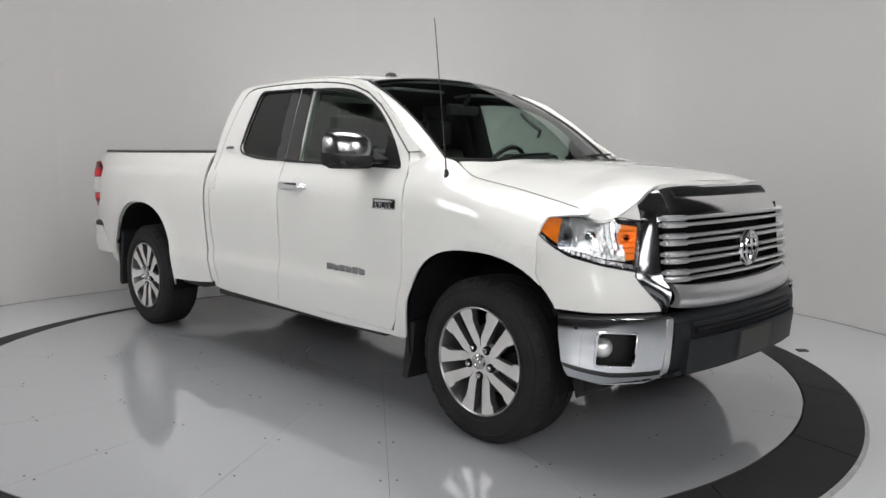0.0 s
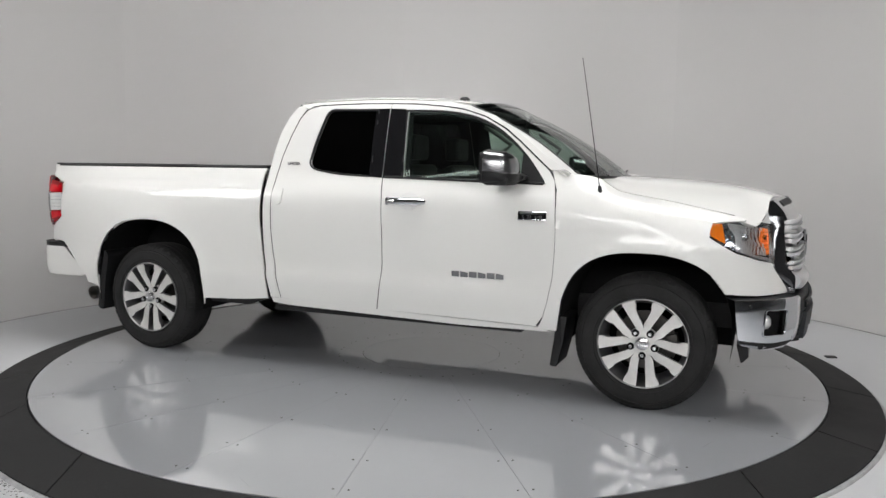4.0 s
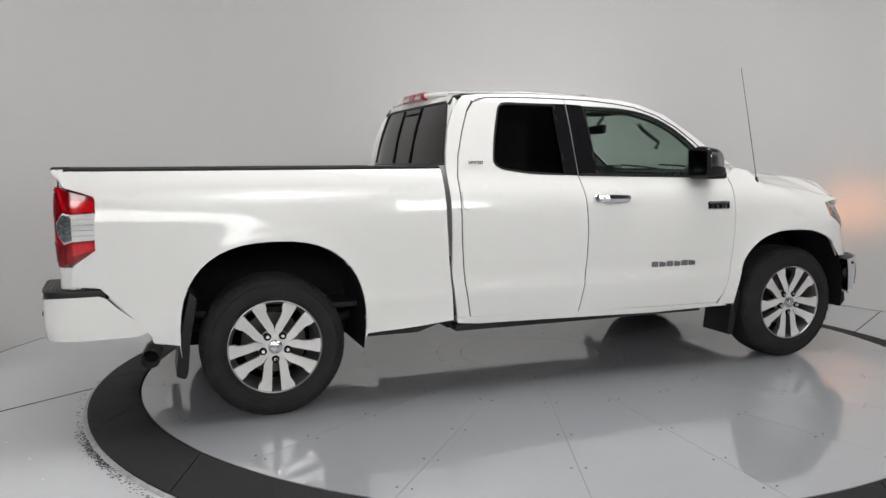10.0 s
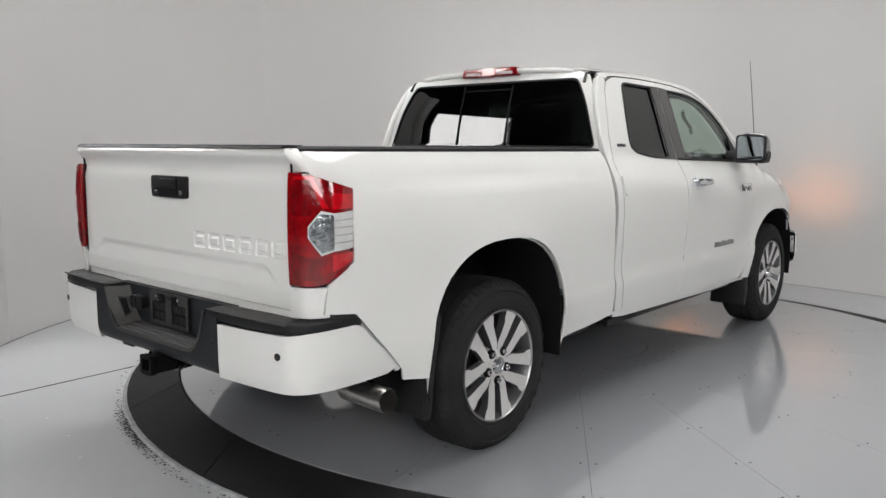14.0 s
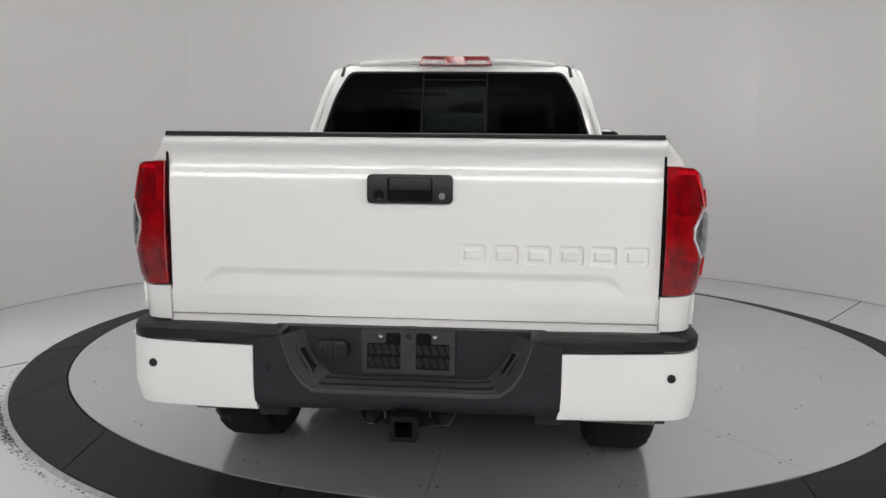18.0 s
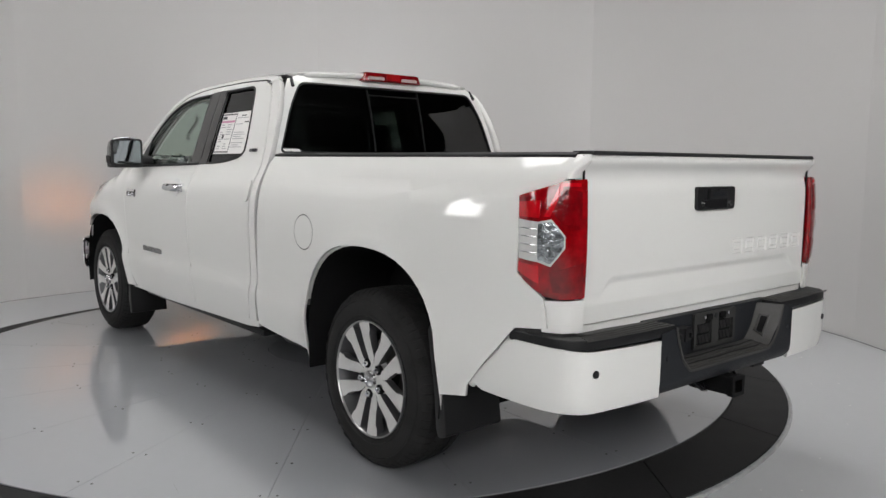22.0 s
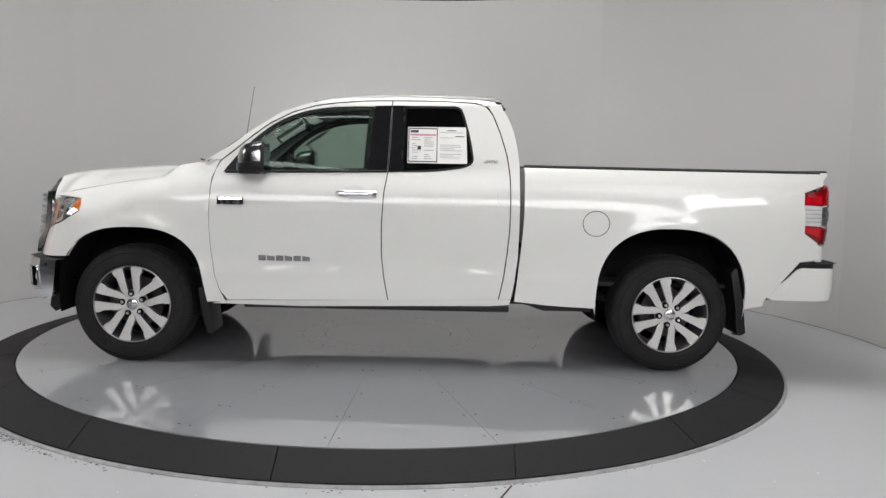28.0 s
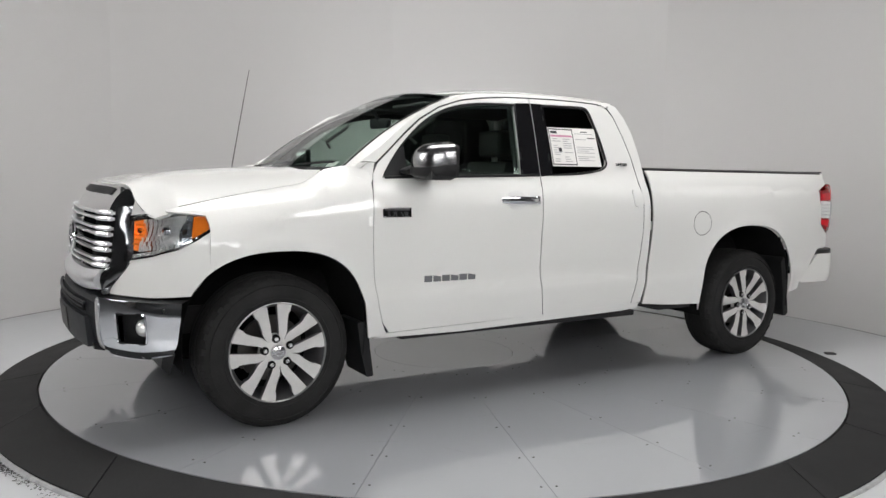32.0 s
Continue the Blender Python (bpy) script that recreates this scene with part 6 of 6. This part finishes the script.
    sk = part("trailer_socket", prism(rounded([(0.198, 0.676), (0.302, 0.676), (0.302, 0.734), (0.198, 0.734)], 0.022, 4), 0, -2.985, -2.94, 0.006), BLACK, mid, "black trailer socket covers")
    for y in (0.215, 0.285):
        part("socket_tab", box(-2.993, -2.98, y - 0.006, y + 0.006, 0.690, 0.712, 0.003), BLACK, sk)
    part("socket_hinge", box(-2.99, -2.98, 0.244, 0.256, 0.678, 0.732, 0.003), BLACK, sk)
    part("step_oval", tube([(-3.0 + 0.016 * math.sin(a), 0.045 * math.cos(a), 0.599) for a in np.linspace(0, 2 * math.pi, 25)], 0.0025, 6, None, False), STEP, mid)
    part("sill_latch", box(-2.918, -2.90, -0.024, 0.024, 0.762, 0.776), BLACK, truck)
    # hitch
    h = part("tow_hitch", prism(rounded([(-0.17, 0.545), (0.17, 0.545), (0.12, 0.465), (0.05, 0.44), (-0.05, 0.44), (-0.12, 0.465)], 0.015), 0, -2.95, -2.93), LINER, truck, "black tow hitch receiver")
    for sg in (1, -1):
        part("hitch_gusset", prism([(-2.95, 0.545), (-3.02, 0.545), (-2.95, 0.46)], 1, sg * 0.075 - 0.004, sg * 0.075 + 0.004), GLOSSBLACK, h)
        part("safety_chain_loop", tube([(-2.96, sg * 0.155, 0.50), (-3.0, sg * 0.135, 0.468), (-3.0, sg * 0.105, 0.462), (-2.96, sg * 0.09, 0.485)], 0.007, 8), GLOSSBLACK, h)
    fr = rounded([(-0.040, 0.44), (0.040, 0.44), (0.040, 0.515), (-0.040, 0.515)], 0.008, 2)
    ho = [(-0.028, 0.452), (0.028, 0.452), (0.028, 0.503), (-0.028, 0.503)]
    part("receiver_tube", sheet("receiver_tube", fr, lambda y, z: (-3.075, y, z), (-1, 0, 0), 0.16, 0.2, holes=[ho]), LINER, h)
    part("receiver_collar", sheet("receiver_collar", rounded([(-0.045, 0.436), (0.045, 0.436), (0.045, 0.519), (-0.045, 0.519)], 0.008, 2), lambda y, z: (-3.082, y, z), (-1, 0, 0), 0.025, 0.2, holes=[ho]), LINER, h)
    # exhaust on the right
    ex = part("exhaust_pipe", tube([(-1.2, -0.45, 0.42), (-2.2, -0.36, 0.45), (-2.40, -0.42, 0.425), (-2.47, -0.52, 0.385), (-2.498, -0.62, 0.370)], 0.038, 14), STEEL, truck, "steel exhaust pipe")
    d = Vector((-0.07, -0.99, 0.015)).normalized()
    base = Vector((-2.492, -0.605, 0.370))
    tip = tube([base + d * q for q in (0.0, 0.02, 0.285, 0.29)], [0.042, 0.050, 0.052, 0.050], 24, None, False)
    tube([base + d * q for q in (0.14, 0.2, 0.29)], [0.046, 0.047, 0.048], 24, tip, False)
    part("exhaust_tip", tip, STEEL, ex, "polished exhaust tip")
    # near-black plug draws the shaded inside of the tip
    part("exhaust_inner_shade", tube([base + d * 0.15, base + d * 0.155], 0.0445, 20), LINER, ex)
    # spare tyre and chassis
    part("spare_tyre", lathe([(0.20, -0.09), (0.34, -0.115), (0.375, -0.08), (0.385, 0.0), (0.375, 0.08), (0.34, 0.115), (0.20, 0.09)], 36, 2, (-2.50, 0.0, 0.62), closed=True), RUBBER, truck)
    for sg in (1, -1):
        part("frame_rail", box(-2.92, 2.45, min(sg * 0.42, sg * 0.52), max(sg * 0.42, sg * 0.52), 0.45, 0.60, 0.01), UNDER, truck)
        part("leaf_spring", tube([(-1.25, sg * 0.56, 0.5), (-1.85, sg * 0.56, 0.36), (-2.45, sg * 0.56, 0.52)], 0.03, 6), UNDER, truck)
        part("shock_absorber", tube([(-2.1, sg * 0.55, 0.34), (-2.0, sg * 0.45, 0.75)], 0.03, 8), UNDER, truck)
        part("lower_arm", prism([(1.70, sg * 0.35), (1.98, sg * 0.35), (1.88, sg * 0.80), (1.80, sg * 0.80)], 2, 0.30, 0.34, 0.008), UNDER, truck)
    part("rear_axle", tube([(-1.85, -0.8, 0.385), (-1.85, 0.8, 0.385)], 0.05, 12), UNDER, truck)
    part("differential", lathe([(0.05, -0.16), (0.13, -0.08), (0.15, 0.0), (0.13, 0.08), (0.05, 0.16)], 20, 1, (-1.85, 0.05, 0.385)), UNDER, truck)
    part("transmission", box(0.2, 1.6, -0.16, 0.16, 0.34, 0.6, 0.04), UNDER, truck)
    part("engine_block", box(1.40, 2.45, -0.48, 0.48, 0.42, 1.12, 0.03), LINER, truck)
    part("fuel_tank", box(-0.9, 0.3, 0.2, 0.68, 0.40, 0.62, 0.04), UNDER, truck)
    part("floor_pan", box(-2.85, 1.3, -0.80, 0.80, 0.57, 0.60), UNDER, truck)
    part("cross_member", box(-0.75, -0.60, -0.78, 0.78, 0.38, 0.52, 0.02), UNDER, truck)
    for sg in (1, -1):
        part("cab_mount", prism(rounded([(-0.74, 0.46), (-0.86, 0.44), (-0.98, 0.40), (-1.32, 0.40), (-1.30, 0.47), (-0.90, 0.50)], 0.015), 1, min(sg * 0.72, sg * 0.90), max(sg * 0.72, sg * 0.90)), UNDER, truck)


def build_wheel(cx, sg, parent, turn):
    """Tyre, ten-spoke machined rim, nuts, brake; outer side towards y * sg."""
    R = 0.403
    yo, yi = 0.972, 0.695
    c = (cx, 0, 0.400)
    tread = []
    prof = [(0.258, yo - 0.015), (0.275, yo - 0.002), (0.31, yo + 0.004), (0.345, yo), (0.375, yo - 0.012), (0.392, yo - 0.028), (R - 0.002, yo - 0.05)]
    full = [(r, sg * y) for r, y in prof] + [(R, sg * (yo - 0.09)), (R + 0.001, sg * (yo + yi) / 2), (R, sg * (yi + 0.09)), (R - 0.012, sg * (yi + 0.03)), (0.37, sg * yi), (0.30, sg * yi), (0.258, sg * (yi + 0.02))]
    w = part("wheel", lathe(full, 72, 1, c, closed=True), RUBBER, parent, "tyre on a ten-spoke machined alloy rim")
    # tread blocks: shoulder lugs and ribs
    bm = bmesh.new()
    n = 72
    for k in range(n):
        a = 2 * math.pi * k / n
        for y0, y1, tw in ((0.012, 0.062, 0.0), (0.075, 0.125, 0.02), (0.138, 0.185, -0.02), (0.198, 0.255, 0.0)):
            rr0, rr1 = R - 0.004, R + 0.003
            q = []
            for da in (-0.040, 0.040):
                for y in (y0, y1):
                    for r in (rr0, rr1 - (0.006 if y in (0.012, 0.255) else 0)):
                        aa = a + da + tw * (1 if y == y1 else -1)
                        q.append(bm.verts.new((c[0] + r * math.cos(aa), sg * (yo - 0.03 - y * 0.86), c[2] + r * math.sin(aa))))
            for f in ((0, 2, 3, 1), (4, 5, 7, 6), (0, 1, 5, 4), (2, 6, 7, 3), (1, 3, 7, 5)):
                bm.faces.new([q[i] for i in f])
    # lugs on the outer shoulder, alternately long and short
    for k in range(64):
        a = 2 * math.pi * k / 64
        r0 = 0.374 if k % 2 else 0.382
        q = []
        for da in (-0.043, 0.043):
            for r, y in ((r0, yo - 0.013), (0.392, yo - 0.026), (0.4035, yo - 0.048)):
                q.append(bm.verts.new((c[0] + r * math.cos(a + da), sg * y, c[2] + r * math.sin(a + da))))
                q.append(bm.verts.new((c[0] + (r + 0.0015) * math.cos(a + da * 0.9), sg * (y + 0.0025), c[2] + (r + 0.0015) * math.sin(a + da * 0.9))))
        for f in ((1, 3, 9, 7), (3, 5, 11, 9), (0, 2, 3, 1), (2, 4, 5, 3), (6, 7, 9, 8), (8, 9, 11, 10), (0, 1, 7, 6)):
            bm.faces.new([q[i] for i in f])
    part("tyre_tread", bm, RUBBER, w, "", False)
    part("sidewall_rib", lathe([(0.352, sg * (yo - 0.002)), (0.356, sg * (yo + 0.0025)), (0.360, sg * (yo - 0.003))], 60, 1, c, caps=False), RUBBER, w)
    part("sidewall_rib", lathe([(0.284, sg * (yo + 0.0005)), (0.287, sg * (yo + 0.005)), (0.291, sg * (yo + 0.001))], 60, 1, c, caps=False), RUBBER, w)
    # barrel
    part("rim_barrel", lathe([(0.262, sg * (yo - 0.012)), (0.266, sg * (yo - 0.004)), (0.258, sg * (yo - 0.003)), (0.25, sg * (yo - 0.02)), (0.235, sg * (yo - 0.06)), (0.23, sg * (yi + 0.02)), (0.255, sg * (yi + 0.01))], 64, 1, c, caps=False), ALLOY_DARK, w, "dark grey rim barrel")
    part("rim_lip", lathe([(0.264, sg * (yo - 0.010)), (0.264, sg * (yo + 0.000)), (0.261, sg * (yo + 0.001)), (0.256, sg * (yo - 0.005)), (0.255, sg * (yo - 0.014))], 72, 1, c, closed=True), RIM_EDGE, w, "machined rim lip")
    # five pairs of spokes
    for k in range(5):
        mid_a = radians(turn) + math.pi / 2 + 2 * math.pi * k / 5
        for s in (-1, 1):
            face, back = bmesh.new(), None
            def at(a, b, y):
                ca, sa = math.cos(mid_a), math.sin(mid_a)
                return (c[0] + a * ca - s * b * sa, sg * y, c[2] + a * sa + s * b * ca)
            # inner edge along the narrow slot, outer edge along the wide gap
            st = [(0.058, 0.010, 0.050, 0.034, 0.022), (0.088, 0.0165, 0.084, 0.059, 0.019), (0.105, 0.0195, 0.105, 0.0665, 0.0165), (0.14, 0.0215, 0.14, 0.0705, 0.013), (0.18, 0.0235, 0.178, 0.0785, 0.0105),
                  (0.20, 0.025, 0.192, 0.083, 0.0095), (0.215, 0.0258, 0.203, 0.094, 0.009), (0.24, 0.027, 0.222, 0.1015, 0.007), (0.2595, 0.0285, 0.2375, 0.106, 0.006)]
            rings = []
            for a0, b0, a1, b1, d in st:
                y = yo - d
                rings.append([face.verts.new(at(a0, b0, y)), face.verts.new(at((a0 + a1) / 2, (b0 + b1) / 2, y + 0.002)), face.verts.new(at(a1, b1, y)), face.verts.new(at(a1 - 0.004, b1 - 0.004, y - 0.040)), face.verts.new(at(a0 - 0.001, b0 + 0.003, y - 0.040))])
            for p, q in zip(rings, rings[1:]):
                for j in range(5):
                    face.faces.new((p[j], p[(j + 1) % 5], q[(j + 1) % 5], q[j]))
            face.faces.new(rings[0])
            face.faces.new(rings[-1])
            me = mesh_of("spoke", face, True, 0.5)
            part("spoke", me, ALLOY, w)
            me.materials.append(ALLOY_DARK)
            for pl in me.polygons:
                if abs(pl.normal.y) < 0.75:
                    pl.material_index = 1
    part("hub_face", lathe([(0.0, sg * (yo - 0.016)), (0.05, sg * (yo - 0.016)), (0.088, sg * (yo - 0.026)), (0.095, sg * (yo - 0.06)), (0.0, sg * (yo - 0.06))], 30, 1, c), ALLOY, w)
    cap = part("centre_cap", lathe([(0.0, sg * (yo + 0.006)), (0.024, sg * (yo + 0.005)), (0.037, sg * (yo - 0.001)), (0.041, sg * (yo - 0.016))], 28, 1, c), SATIN, w, "silver centre cap with a plain emblem")
    em = tube([(c[0] + 0.022 * math.cos(2 * math.pi * k / 20), sg * (yo + 0.005), c[2] + 0.015 * math.sin(2 * math.pi * k / 20)) for k in range(21)], 0.0025, 6, None, False)
    part("cap_emblem", em, CHROME, cap)
    nut = mesh_of("lug_nut", lathe([(0.0, sg * (yo + 0.004)), (0.008, sg * (yo + 0.004)), (0.0125, sg * (yo - 0.002)), (0.0135, sg * (yo - 0.03))], 6, 1))
    # near-black disc paints the shade of the nut's pocket on the flat hub
    seat = mesh_of("nut_pocket_shade", lathe([(0.0, sg * (yo - 0.0125)), (0.0215, sg * (yo - 0.0125)), (0.0225, sg * (yo - 0.03))], 16, 1, caps=False))
    for k in range(5):
        a = radians(turn) + math.pi / 2 + 2 * math.pi * k / 5
        for nm, me, mt in (("lug_nut", nut, CHROME), ("nut_pocket_shade", seat, LINER)):
            ob = part(nm, me, mt, w)
            ob.matrix_basis = Matrix.Translation((c[0] + 0.072 * math.cos(a), 0, c[2] + 0.072 * math.sin(a)))
    part("brake_disc", lathe([(0.06, sg * 0.84), (0.175, sg * 0.84), (0.175, sg * 0.815), (0.06, sg * 0.815)], 40, 1, c, closed=True), RUST, w, "worn steel brake disc")
    bm = bmesh.new()
    pts = [(c[0] + r * math.cos(a), c[2] + r * math.sin(a)) for r, a in ((0.12, 0.35), (0.19, 0.30), (0.195, -0.1), (0.19, -0.5), (0.12, -0.55))]
    part("brake_caliper", prism(pts, 1, min(sg * 0.79, sg * 0.875), max(sg * 0.79, sg * 0.875), 0.008), RUST, w)
    part("wheel_back", lathe([(0.0, sg * 0.76), (0.23, sg * 0.76)], 32, 1, c), LINER, w)


def build_sticker():
    """Window papers on the left rear door glass."""
    sg = 1
    def W(d):
        return lambda x, z: (x, side_y(x, z) - 0.012 + d, z)
    o = (0, 1, 0.2)
    p = part("window_paper", sheet("window_paper", [(-0.012, 1.405), (-0.425, 1.408), (-0.415, 1.66), (-0.012, 1.655)], W(0.002), o, 0.001, 0.1), PAPER, truck, "white printed sale papers on the rear window")
    def bar(x0, x1, z0, z1, m):
        part("print_bar", sheet("print_bar", [(x0, z0), (x1, z0), (x1, z1), (x0, z1)], W(0.0035), o, 0.001, 0.2), m, p)
    for x0, x1, z0, z1 in ((-0.016, -0.022, 1.415, 1.648), (-0.212, -0.218, 1.415, 1.648), (-0.016, -0.218, 1.642, 1.649), (-0.016, -0.218, 1.414, 1.421)):
        bar(x0, x1, z0, z1, INK)
    bar(-0.03, -0.085, 1.617, 1.634, INK)
    bar(-0.027, -0.207, 1.596, 1.608, INK_PINK)
    rnd = random.Random(3)
    z = 1.58
    while z > 1.43:
        if rnd.random() < 0.85:
            bar(-0.035 - rnd.random() * 0.01, -0.035 - rnd.uniform(0.03, 0.075), z, z + 0.005, INK_GREY)
        if rnd.random() < 0.85:
            bar(-0.125, -0.125 - rnd.uniform(0.03, 0.075), z, z + 0.005, INK_GREY)
        z -= 0.0145
    bar(-0.08, -0.105, 1.50, 1.525, INK)
    z = 1.632
    while z > 1.425:
        if rnd.random() < 0.8:
            bar(-0.235, -0.235 - rnd.uniform(0.08, 0.16), z, z + 0.004, INK_GREY)
        z -= 0.0125
    bar(-0.285, -0.345, 1.632, 1.638, INK)
    bar(-0.34, -0.40, 1.592, 1.598, INK)


build_nose()
build_greenhouse()
build_cabin()
build_tail()
for cx in (1.85, -1.85):
    for sg in (1, -1):
        build_wheel(cx, sg, truck, 36 if sg < 0 else (-8 if cx > 0 else -25))
build_sticker()


def motions():
    """The disc turns with the truck on it."""
    walk(turntable, [(t, pose(0, 0, 0, 0, 0, a)) for t, a in SPIN])
    rows = []
    for t, a in SPIN:
        c, s = math.cos(radians(a)), math.sin(radians(a))
        rows.append((t, pose(-(c * HUB[0] - s * HUB[1]), -(s * HUB[0] + c * HUB[1]), 0, 0, 0, a)))
    walk(truck, rows)


motions()
